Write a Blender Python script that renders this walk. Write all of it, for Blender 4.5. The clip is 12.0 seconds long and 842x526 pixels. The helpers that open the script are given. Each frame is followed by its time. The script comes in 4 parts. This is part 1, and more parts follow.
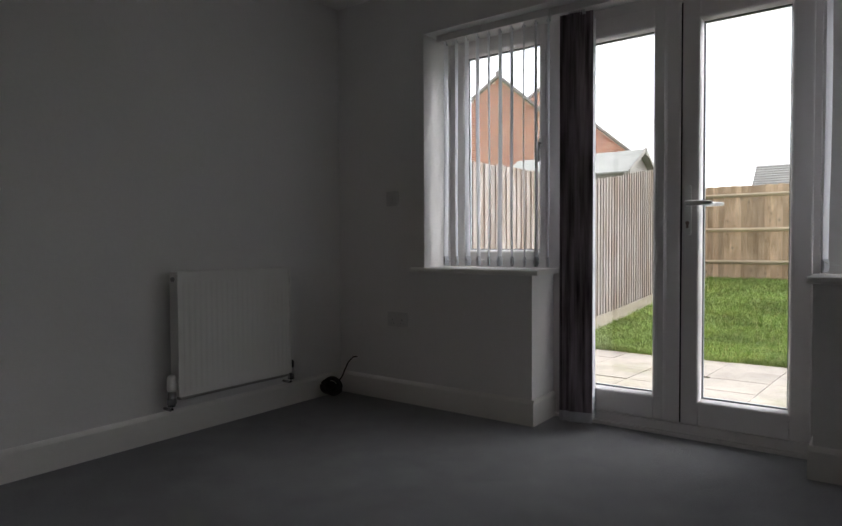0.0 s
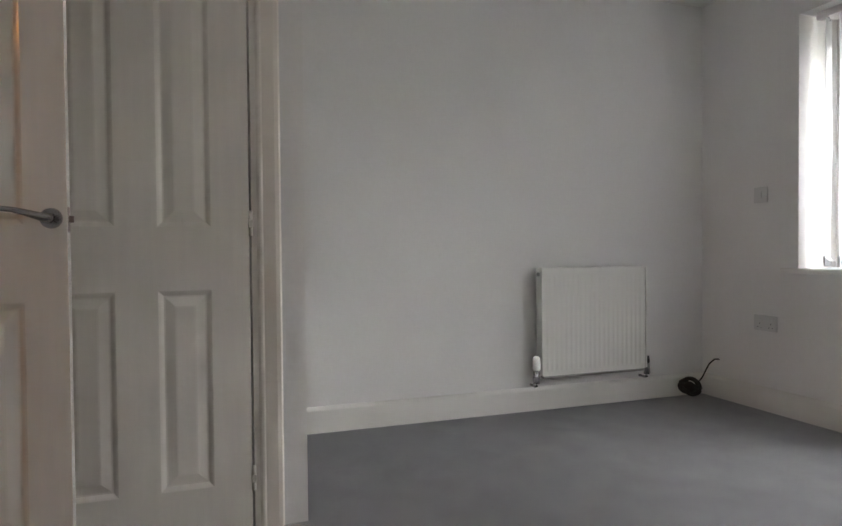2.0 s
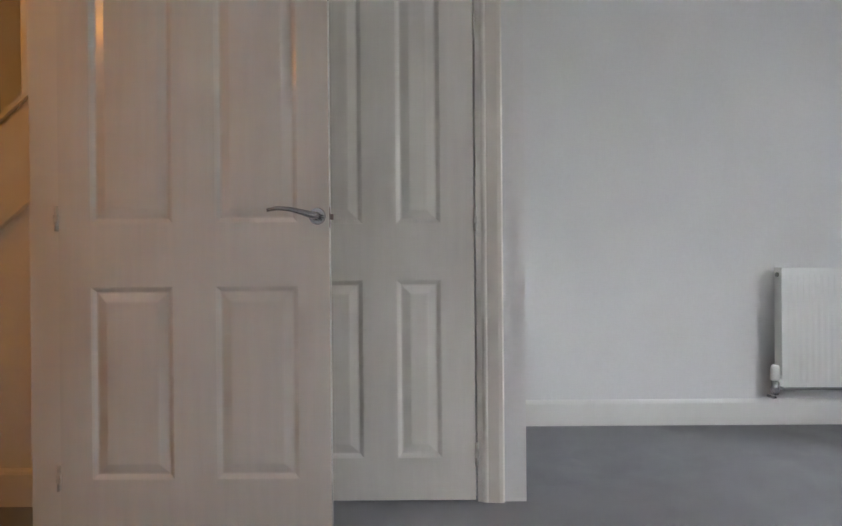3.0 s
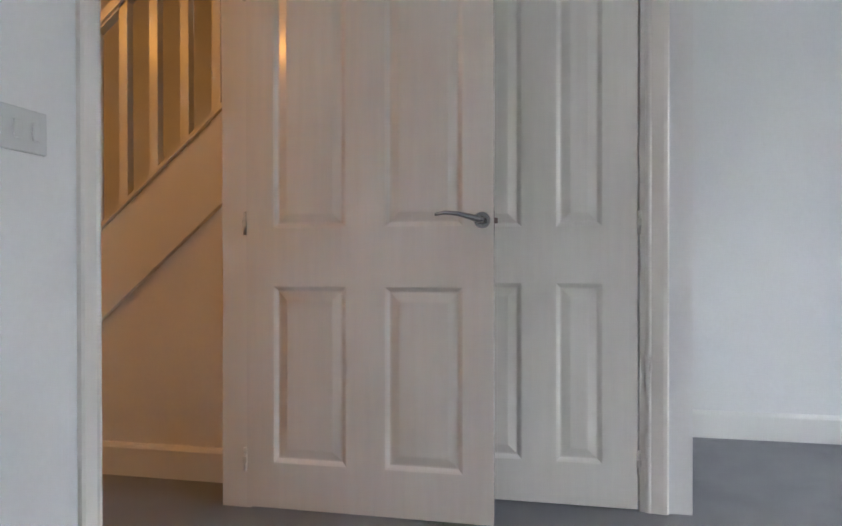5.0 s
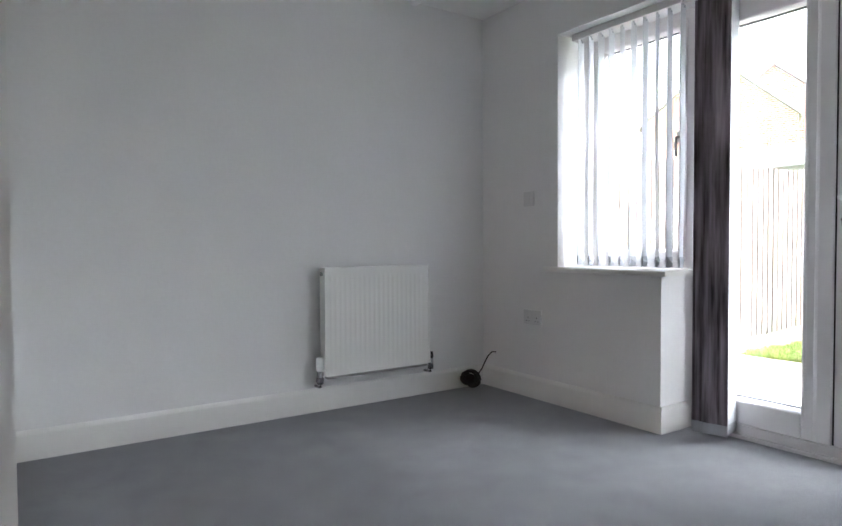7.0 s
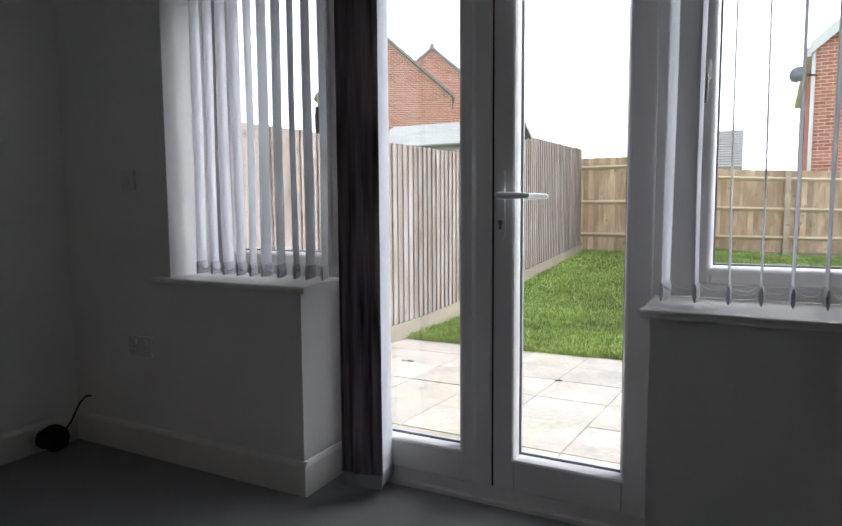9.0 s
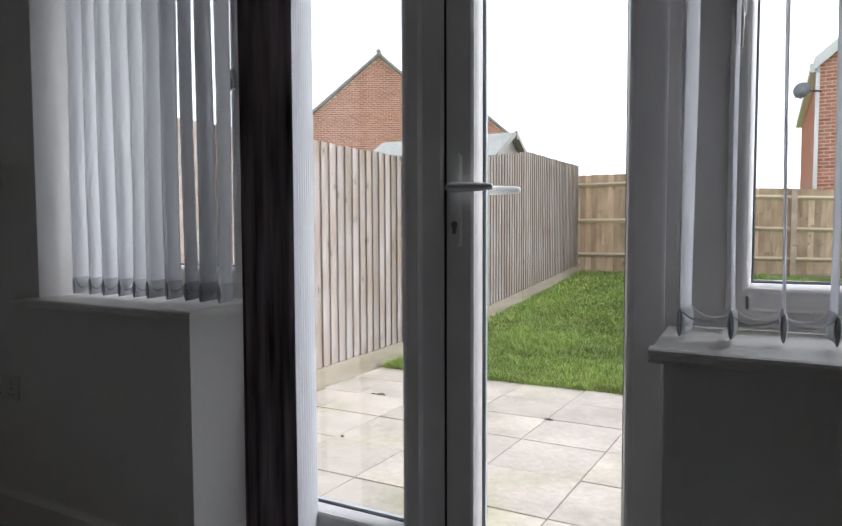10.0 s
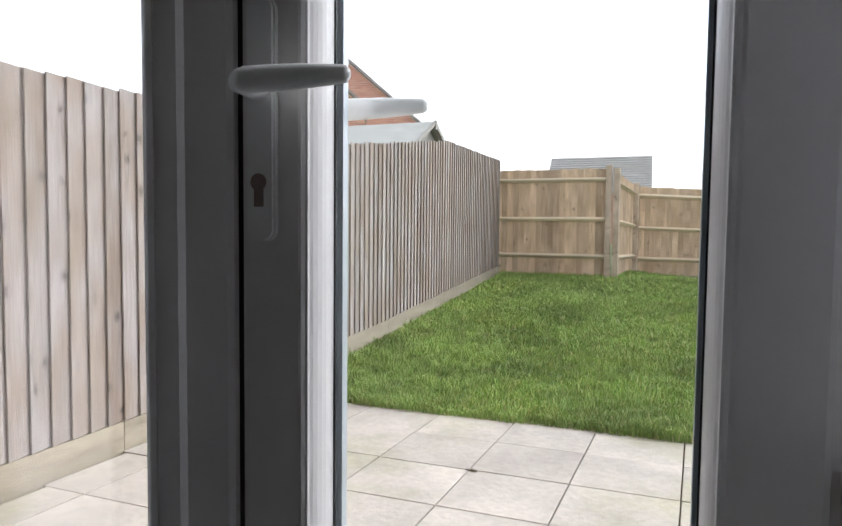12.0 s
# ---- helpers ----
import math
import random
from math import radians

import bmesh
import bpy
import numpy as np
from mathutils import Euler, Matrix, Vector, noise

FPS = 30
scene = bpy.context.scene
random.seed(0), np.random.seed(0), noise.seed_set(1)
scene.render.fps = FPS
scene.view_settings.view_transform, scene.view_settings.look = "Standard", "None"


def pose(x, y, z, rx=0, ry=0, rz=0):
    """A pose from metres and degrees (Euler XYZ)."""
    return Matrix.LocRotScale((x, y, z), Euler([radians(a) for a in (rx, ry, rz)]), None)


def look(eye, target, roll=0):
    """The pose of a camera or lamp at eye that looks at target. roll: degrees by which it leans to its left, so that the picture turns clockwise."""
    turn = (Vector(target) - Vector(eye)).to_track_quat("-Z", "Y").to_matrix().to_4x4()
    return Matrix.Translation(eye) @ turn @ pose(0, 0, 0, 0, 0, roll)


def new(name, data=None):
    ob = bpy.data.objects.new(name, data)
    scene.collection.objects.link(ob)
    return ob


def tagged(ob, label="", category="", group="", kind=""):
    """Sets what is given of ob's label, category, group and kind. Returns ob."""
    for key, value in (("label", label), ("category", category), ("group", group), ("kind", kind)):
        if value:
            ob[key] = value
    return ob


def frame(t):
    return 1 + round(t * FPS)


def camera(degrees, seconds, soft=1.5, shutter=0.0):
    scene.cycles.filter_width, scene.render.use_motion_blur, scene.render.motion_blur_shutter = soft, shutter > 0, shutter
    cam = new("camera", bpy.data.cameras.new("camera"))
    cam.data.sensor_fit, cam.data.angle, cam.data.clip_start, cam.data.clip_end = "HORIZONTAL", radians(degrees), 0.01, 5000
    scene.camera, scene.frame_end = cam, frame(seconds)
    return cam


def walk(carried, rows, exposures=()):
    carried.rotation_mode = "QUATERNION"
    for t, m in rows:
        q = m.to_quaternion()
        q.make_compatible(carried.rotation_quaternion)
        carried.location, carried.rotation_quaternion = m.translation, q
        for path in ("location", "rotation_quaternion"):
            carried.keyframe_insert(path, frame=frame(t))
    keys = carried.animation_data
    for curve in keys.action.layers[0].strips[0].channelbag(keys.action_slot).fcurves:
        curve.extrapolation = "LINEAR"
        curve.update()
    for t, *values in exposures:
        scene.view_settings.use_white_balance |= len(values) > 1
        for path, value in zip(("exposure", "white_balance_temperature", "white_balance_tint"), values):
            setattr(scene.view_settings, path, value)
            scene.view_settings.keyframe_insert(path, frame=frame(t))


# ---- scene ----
cam = camera(68.7, 12.0)
PATH = [
    (0, (2.728, -2.813, 0.921), (1.535, -1.209, 0.861), -0.3),
    (0.5, (2.859, -2.799, 0.878), (1.434, -1.396, 0.846), -0.6),
    (1, (2.922, -2.877, 0.851), (1.37, -1.617, 0.84), -0.7),
    (1.5, (2.961, -2.931, 0.895), (1.294, -1.826, 0.862), -1.0),
    (2, (3.042, -2.899, 0.897), (1.152, -2.245, 0.858), -0.5),
    (2.5, (3.107, -2.898, 0.864), (1.122, -2.652, 0.846), -0.6),
    (3, (3.152, -2.941, 0.847), (1.153, -2.957, 0.84), -0.5),
    (3.5, (3.163, -3.051, 0.807), (1.183, -3.337, 0.838), -0.0),
    (3.7, (3.167, -3.102, 0.819), (1.204, -3.485, 0.839), -0.0),
    (5.3, (3.205, -3.079, 0.871), (1.241, -3.456, 0.848), -0.1),
    (5.5, (3.209, -3.03, 0.878), (1.216, -3.193, 0.85), -0.0),
    (6, (3.216, -2.88, 0.897), (1.231, -2.637, 0.851), -0.5),
    (6.5, (3.211, -2.709, 0.924), (1.291, -2.154, 0.865), -0.7),
    (7, (3.133, -2.611, 0.923), (1.477, -1.492, 0.862), -0.3),
    (7.5, (3.128, -2.368, 0.946), (1.774, -0.898, 0.861), -0.3),
    (7.6, (3.111, -2.344, 0.924), (1.856, -0.788, 0.859), -0.2),
    (7.7, (3.037, -2.312, 0.926), (1.861, -0.696, 0.856), -0.3),
    (9.3, (2.74, -1.564, 1.074), (1.823, 0.205, 0.898), -0.4),
    (9.5, (2.752, -1.415, 1.01), (1.779, 0.329, 0.903), -0.2),
    (10, (2.648, -1.181, 0.999), (1.729, 0.592, 0.895), -0.2),
    (10.5, (2.589, -0.933, 0.994), (1.674, 0.842, 0.89), -0.5),
    (11, (2.497, -0.718, 0.964), (1.592, 1.062, 0.859), -0.1),
    (11.2, (2.461, -0.62, 0.968), (1.589, 1.176, 0.858), 0.2),
    (11.5, (2.404, -0.497, 0.971), (1.649, 1.352, 0.866), -0.1),
    (12, (2.367, -0.283, 0.97), (1.686, 1.595, 0.862), 0.6),
]
walk(cam, [(t, look(eye, target, roll)) for t, eye, target, roll in PATH],
     exposures=[(0.0, 1.72, 6300, 11), (0.5, 2.4, 6350, 11), (1.0, 2.9, 6450, 11), (1.5, 3.3, 6550, 11), (2.0, 3.75, 6450, 10), (2.5, 4.0, 6250, 10), (3.5, 4.45, 5850, 9), (5.5, 4.55, 5700, 8), (6.5, 4.25, 5850, 9), (7.0, 3.9, 5850, 9),
                (7.5, 3.4, 5750, 9), (8.5, 2.3, 5900, 10), (9.5, 1.6, 6000, 11), (12.0, 1.48, 6050, 11)])

# ---- light ----
scene.cycles.max_bounces, scene.cycles.diffuse_bounces = 12, 8
world = bpy.data.worlds.new("world")
scene.world = world
world.use_nodes = True
wn = world.node_tree.nodes
sky = wn.new("ShaderNodeTexSky")
sky.sky_type, sky.sun_disc = "NISHITA", False
sky.sun_elevation, sky.sun_rotation = radians(42), radians(45)
sky.air_density, sky.dust_density, sky.ozone_density = 1.0, 2.0, 1.0
hsv = wn.new("ShaderNodeHueSaturation")
hsv.inputs["Saturation"].default_value = 0.12
world.node_tree.links.new(sky.outputs["Color"], hsv.inputs["Color"])
world.node_tree.links.new(hsv.outputs["Color"], wn["Background"].inputs["Color"])
wn["Background"].inputs["Strength"].default_value = 0.15

sun_data = bpy.data.lights.new("sun", "SUN")
sun_data.energy, sun_data.angle, sun_data.color = 0.42, radians(60), (1.0, 0.97, 0.93)
sun = new("sun", sun_data)
sun.matrix_world = look((7.07, 7.07, 9.0), (0, 0, 0))

hall_data = bpy.data.lights.new("hall_bulb", "POINT")
hall_data.energy, hall_data.shadow_soft_size, hall_data.color = 0.62, 0.035, (1.0, 0.42, 0.085)
hall_lamp = new("hall_bulb", hall_data)
hall_lamp.location = (2.1, -5.35, 2.14)

# ---- materials ----


def mat(name, color, rough=0.6, metal=0.0, vary=0.06, scale=6.0, fine=0.0, fine_scale=120.0, bump=0.0, bump_scale=200.0, rand=0.0, spec=0.5, stretch=None, coat=0.0):
    m = bpy.data.materials.new(name)
    m.use_nodes = True
    nt = m.node_tree
    n, l = nt.nodes, nt.links
    b = n["Principled BSDF"]
    b.inputs["Roughness"].default_value, b.inputs["Metallic"].default_value = rough, metal
    b.inputs["Specular IOR Level"].default_value = spec
    b.inputs["Coat Weight"].default_value = coat
    tc = n.new("ShaderNodeTexCoord")
    mp = n.new("ShaderNodeMapping")
    if rand:
        oj, sh = n.new("ShaderNodeObjectInfo"), n.new("ShaderNodeVectorMath")
        sh.operation = "MULTIPLY_ADD"
        sh.inputs[1].default_value = (41.0, 59.0, 67.0)
        l.new(oj.outputs["Random"], sh.inputs[0]), l.new(tc.outputs["Object"], sh.inputs[2]), l.new(sh.outputs["Vector"], mp.inputs["Vector"])
    else:
        l.new(tc.outputs["Object"], mp.inputs["Vector"])
    if stretch:
        mp.inputs["Scale"].default_value = stretch
    big = n.new("ShaderNodeTexNoise")
    big.inputs["Scale"].default_value, big.inputs["Detail"].default_value = scale, 4
    l.new(mp.outputs["Vector"], big.inputs["Vector"])
    value = big.outputs["Fac"]
    rng = n.new("ShaderNodeMapRange")
    rng.inputs["From Min"].default_value, rng.inputs["From Max"].default_value = 0.3, 0.7
    rng.inputs["To Min"].default_value, rng.inputs["To Max"].default_value = 1 - vary, 1 + vary
    l.new(value, rng.inputs["Value"])
    total = rng.outputs["Result"]
    if fine:
        fn = n.new("ShaderNodeTexNoise")
        fn.inputs["Scale"].default_value, fn.inputs["Detail"].default_value = fine_scale, 3
        l.new(mp.outputs["Vector"], fn.inputs["Vector"])
        fr = n.new("ShaderNodeMapRange")
        fr.inputs["From Min"].default_value, fr.inputs["From Max"].default_value = 0.3, 0.7
        fr.inputs["To Min"].default_value, fr.inputs["To Max"].default_value = 1 - fine, 1 + fine
        l.new(fn.outputs["Fac"], fr.inputs["Value"])
        mul = n.new("ShaderNodeMath")
        mul.operation = "MULTIPLY"
        l.new(total, mul.inputs[0]), l.new(fr.outputs["Result"], mul.inputs[1])
        total = mul.outputs[0]
    if rand:
        oi = n.new("ShaderNodeObjectInfo")
        rr = n.new("ShaderNodeMapRange")
        rr.inputs["To Min"].default_value, rr.inputs["To Max"].default_value = 1 - rand, 1 + rand
        l.new(oi.outputs["Random"], rr.inputs["Value"])
        mul2 = n.new("ShaderNodeMath")
        mul2.operation = "MULTIPLY"
        l.new(total, mul2.inputs[0]), l.new(rr.outputs["Result"], mul2.inputs[1])
        total = mul2.outputs[0]
    mix = n.new("ShaderNodeVectorMath")
    mix.operation = "SCALE"
    mix.inputs[0].default_value = color
    l.new(total, mix.inputs["Scale"])
    l.new(mix.outputs["Vector"], b.inputs["Base Color"])
    if bump:
        bn = n.new("ShaderNodeTexNoise")
        bn.inputs["Scale"].default_value, bn.inputs["Detail"].default_value = bump_scale, 3
        l.new(mp.outputs["Vector"], bn.inputs["Vector"])
        bp = n.new("ShaderNodeBump")
        bp.inputs["Strength"].default_value, bp.inputs["Distance"].default_value = bump, 0.01
        l.new(bn.outputs["Fac"], bp.inputs["Height"])
        l.new(bp.outputs["Normal"], b.inputs["Normal"])
    return m


M_WALL = mat("wall_paint", (0.80, 0.79, 0.78), 0.85, vary=0.025, scale=1.3, fine=0.012, fine_scale=60, bump=0.06, bump_scale=220)
M_CEIL = mat("ceiling_paint", (0.87, 0.865, 0.85), 0.9, vary=0.02, scale=1.5, bump=0.05, bump_scale=180)
M_GLOSS = mat("white_gloss_paint", (0.79, 0.775, 0.745), 0.28, vary=0.02, scale=3, bump=0.03, bump_scale=90)
# Part of the cream in these two whites mimics the hall lamp's warm bounce.
M_FRAME_WARM = mat("white_frame_paint_warmed", (0.83, 0.79, 0.735), 0.3, vary=0.02, scale=3, bump=0.03, bump_scale=90)
M_DOOR_WARM = mat("white_door_paint_warmed", (0.84, 0.80, 0.745), 0.2, vary=0.02, scale=3, fine=0.02, fine_scale=40, bump=0.02, bump_scale=60, stretch=(1, 1, 0.08))
M_UPVC = mat("white_upvc", (0.78, 0.755, 0.75), 0.3, vary=0.012, scale=4)
M_CARPET = mat("grey_carpet", (0.25, 0.25, 0.265), 0.98, vary=0.09, scale=7, fine=0.4, fine_scale=260, bump=0.9, bump_scale=420, spec=0.1)
M_RAD = mat("radiator_enamel", (0.8, 0.79, 0.76), 0.3, vary=0.01)
M_CHROME = mat("chrome", (0.45, 0.45, 0.46), 0.25, 1.0, vary=0.04, scale=20)
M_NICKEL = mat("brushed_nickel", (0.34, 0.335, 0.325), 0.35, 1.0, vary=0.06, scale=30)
M_PLASTIC = mat("white_plastic", (0.78, 0.78, 0.77), 0.35, vary=0.01)
M_GREYPL = mat("socket_plastic", (0.66, 0.655, 0.645), 0.4, vary=0.01)
M_BLACK = mat("black_cable", (0.015, 0.015, 0.017), 0.5, vary=0.1)
M_MORTAR = mat("mortar", (0.74, 0.65, 0.57), 0.95, vary=0.1, scale=3, bump=0.3)
M_GRASS = mat("grass", (0.13, 0.18, 0.055), 0.8, vary=0.3, scale=2.2, fine=0.35, fine_scale=60, spec=0.2)
M_SLAB = mat("buff_slab", (0.45, 0.405, 0.35), 0.85, vary=0.17, scale=2.4, fine=0.09, fine_scale=30, bump=0.4, bump_scale=45, rand=0.09)
M_RAIL = mat("fence_rail_wood", (0.64, 0.54, 0.40), 0.85, vary=0.12, scale=5, fine=0.14, fine_scale=22, bump=0.3, bump_scale=60, rand=0.12, stretch=(0.35, 4, 4))
M_FELT = mat("green_roof_felt", (0.42, 0.415, 0.385), 0.97, vary=0.1, scale=4, fine=0.1, fine_scale=90)
M_SHED = mat("grey_shed_wood", (0.33, 0.31, 0.28), 0.85, vary=0.12, scale=6, stretch=(0.5, 0.5, 5))
M_SOIL = mat("soil", (0.13, 0.1, 0.07), 0.95, vary=0.2, scale=3, bump=0.5)


def glass_mat():
    m = bpy.data.materials.new("window_glass")
    m.use_nodes = True
    b = m.node_tree.nodes["Principled BSDF"]
    b.inputs["Base Color"].default_value = (0.97, 0.985, 0.98, 1)
    b.inputs["Roughness"].default_value, b.inputs["Transmission Weight"].default_value, b.inputs["IOR"].default_value = 0.0, 1.0, 1.45
    return m


M_GLASS = glass_mat()


def wood_mat(name, color, dark, rand):
    """Weathered boards: long grain along the local z axis, knots, a tone of its own for each board."""
    m = bpy.data.materials.new(name)
    m.use_nodes = True
    n, l = m.node_tree.nodes, m.node_tree.links
    b = n["Principled BSDF"]
    b.inputs["Roughness"].default_value, b.inputs["Specular IOR Level"].default_value = 0.85, 0.25
    tc, oi = n.new("ShaderNodeTexCoord"), n.new("ShaderNodeObjectInfo")
    shift = n.new("ShaderNodeVectorMath")
    shift.operation = "MULTIPLY_ADD"
    shift.inputs[1].default_value = (37.0, 53.0, 71.0)
    l.new(oi.outputs["Random"], shift.inputs[0]), l.new(tc.outputs["Object"], shift.inputs[2])

    def noise_at(scale, stretch, detail=4):
        mp = n.new("ShaderNodeMapping")
        mp.inputs["Scale"].default_value = stretch
        l.new(shift.outputs["Vector"], mp.inputs["Vector"])
        t = n.new("ShaderNodeTexNoise")
        t.inputs["Scale"].default_value, t.inputs["Detail"].default_value = scale, detail
        l.new(mp.outputs["Vector"], t.inputs["Vector"])
        return t.outputs["Fac"]

    def ranged(v, a, c, lo, hi):
        r = n.new("ShaderNodeMapRange")
        for k, x in zip(("From Min", "From Max", "To Min", "To Max"), (a, c, lo, hi)):
            r.inputs[k].default_value = x
        l.new(v, r.inputs["Value"])
        return r.outputs["Result"]

    def times(p, q):
        t = n.new("ShaderNodeMath")
        t.operation = "MULTIPLY"
        l.new(p, t.inputs[0]), l.new(q, t.inputs[1])
        return t.outputs[0]

    grain = noise_at(14, (8, 8, 0.55))
    blotch = noise_at(2.2, (2, 2, 1.6))
    sep, flat = n.new("ShaderNodeSeparateXYZ"), n.new("ShaderNodeCombineXYZ")
    l.new(shift.outputs["Vector"], sep.inputs["Vector"])
    for axis, slot, size in (("Y", "X", 6.0), ("Z", "Y", 9.0)):
        k = n.new("ShaderNodeMath")
        k.operation = "MULTIPLY"
        k.inputs[1].default_value = size
        l.new(sep.outputs[axis], k.inputs[0]), l.new(k.outputs[0], flat.inputs[slot])
    vo = n.new("ShaderNodeTexVoronoi")
    vo.voronoi_dimensions = "2D"
    vo.inputs["Scale"].default_value = 1.0
    l.new(flat.outputs["Vector"], vo.inputs["Vector"])
    bare = noise_at(2.6, (3, 3, 3), 2)
    most = n.new("ShaderNodeMath")
    most.operation = "MAXIMUM"
    l.new(ranged(vo.outputs["Distance"], 0.03, 0.2, 0.42, 1.0), most.inputs[0]), l.new(ranged(bare, 0.54, 0.59, 1.0, 0.0), most.inputs[1])
    knot = most.outputs[0]
    tone = times(times(ranged(grain, 0.3, 0.7, 0.8, 1.14), ranged(blotch, 0.3, 0.7, 0.84, 1.14)), times(knot, ranged(oi.outputs["Random"], 0, 1, 1 - rand, 1 + rand)))
    mix = n.new("ShaderNodeMix")
    mix.data_type = "RGBA"
    mix.inputs["A"].default_value, mix.inputs["B"].default_value = (*dark, 1), (*color, 1)
    l.new(ranged(blotch, 0.35, 0.65, 0.0, 1.0), mix.inputs["Factor"])
    sc = n.new("ShaderNodeVectorMath")
    sc.operation = "SCALE"
    l.new(mix.outputs["Result"], sc.inputs[0]), l.new(tone, sc.inputs["Scale"])
    l.new(sc.outputs["Vector"], b.inputs["Base Color"])
    bp = n.new("ShaderNodeBump")
    bp.inputs["Strength"].default_value, bp.inputs["Distance"].default_value = 0.35, 0.01
    l.new(grain, bp.inputs["Height"]), l.new(bp.outputs["Normal"], b.inputs["Normal"])
    return m


def brick_mat(name, turned=False):
    """Stretcher-bond brickwork at true size on an upright wall."""
    m = bpy.data.materials.new(name)
    m.use_nodes = True
    n, l = m.node_tree.nodes, m.node_tree.links
    b = n["Principled BSDF"]
    b.inputs["Roughness"].default_value = 0.9
    tc, mp = n.new("ShaderNodeTexCoord"), n.new("ShaderNodeMapping")
    mp.inputs["Rotation"].default_value = (radians(-90), 0, radians(90) if turned else 0)
    l.new(tc.outputs["Object"], mp.inputs["Vector"])
    br = n.new("ShaderNodeTexBrick")
    br.inputs["Scale"].default_value = 1.0
    br.inputs["Brick Width"].default_value, br.inputs["Row Height"].default_value, br.inputs["Mortar Size"].default_value = 0.225, 0.075, 0.009
    br.inputs["Color1"].default_value, br.inputs["Color2"].default_value = (0.58, 0.215, 0.12, 1), (0.46, 0.165, 0.095, 1)
    br.inputs["Mortar"].default_value = (0.64, 0.55, 0.47, 1)
    l.new(mp.outputs["Vector"], br.inputs["Vector"])
    no = n.new("ShaderNodeTexNoise")
    no.inputs["Scale"].default_value, no.inputs["Detail"].default_value = 1.2, 6
    l.new(tc.outputs["Object"], no.inputs["Vector"])
    r = n.new("ShaderNodeMapRange")
    r.inputs["From Min"].default_value, r.inputs["From Max"].default_value, r.inputs["To Min"].default_value, r.inputs["To Max"].default_value = 0.3, 0.7, 0.85, 1.18
    l.new(no.outputs["Fac"], r.inputs["Value"])
    sc = n.new("ShaderNodeVectorMath")
    sc.operation = "SCALE"
    l.new(br.outputs["Color"], sc.inputs[0]), l.new(r.outputs["Result"], sc.inputs["Scale"])
    l.new(sc.outputs["Vector"], b.inputs["Base Color"])
    bp = n.new("ShaderNodeBump")
    bp.inputs["Strength"].default_value, bp.inputs["Distance"].default_value, bp.invert = 0.5, 0.01, True
    l.new(br.outputs["Fac"], bp.inputs["Height"]), l.new(bp.outputs["Normal"], b.inputs["Normal"])
    return m


def fabric_mat(name, color, through_light, vary=0.05):
    """Thin blind cloth that lets part of the light through."""
    m = bpy.data.materials.new(name)
    m.use_nodes = True
    n, l = m.node_tree.nodes, m.node_tree.links
    n.remove(n["Principled BSDF"])
    tc, no = n.new("ShaderNodeTexCoord"), n.new("ShaderNodeTexNoise")
    mp = n.new("ShaderNodeMapping")
    mp.inputs["Scale"].default_value = (6, 6, 0.4)
    no.inputs["Scale"].default_value, no.inputs["Detail"].default_value = 6, 5
    l.new(tc.outputs["Object"], mp.inputs["Vector"]), l.new(mp.outputs["Vector"], no.inputs["Vector"])
    r = n.new("ShaderNodeMapRange")
    r.inputs["From Min"].default_value, r.inputs["From Max"].default_value, r.inputs["To Min"].default_value, r.inputs["To Max"].default_value = 0.3, 0.7, 1 - vary, 1 + vary
    l.new(no.outputs["Fac"], r.inputs["Value"])
    sc = n.new("ShaderNodeVectorMath")
    sc.operation = "SCALE"
    sc.inputs[0].default_value = color
    l.new(r.outputs["Result"], sc.inputs["Scale"])
    di, tr, mx = n.new("ShaderNodeBsdfDiffuse"), n.new("ShaderNodeBsdfTranslucent"), n.new("ShaderNodeMixShader")
    l.new(sc.outputs["Vector"], di.inputs["Color"]), l.new(sc.outputs["Vector"], tr.inputs["Color"])
    mx.inputs["Fac"].default_value = through_light
    l.new(di.outputs[0], mx.inputs[1]), l.new(tr.outputs[0], mx.inputs[2])
    l.new(mx.outputs[0], n["Material Output"].inputs["Surface"])
    return m


def tile_mat(name, color):
    """Rows of plain concrete roof tiles along the slope."""
    m = mat(name, color, 0.85, vary=0.14, scale=2.0, fine=0.1, fine_scale=25)
    n, l = m.node_tree.nodes, m.node_tree.links
    tc, wv = n.new("ShaderNodeTexCoord"), n.new("ShaderNodeTexWave")
    wv.bands_direction, wv.wave_profile = "Z", "SAW"
    wv.inputs["Scale"].default_value = 0.9
    l.new(tc.outputs["Object"], wv.inputs["Vector"])
    bp = n.new("ShaderNodeBump")
    bp.inputs["Strength"].default_value, bp.inputs["Distance"].default_value = 1.0, 0.05
    l.new(wv.outputs["Fac"], bp.inputs["Height"]), l.new(bp.outputs["Normal"], n["Principled BSDF"].inputs["Normal"])
    return m


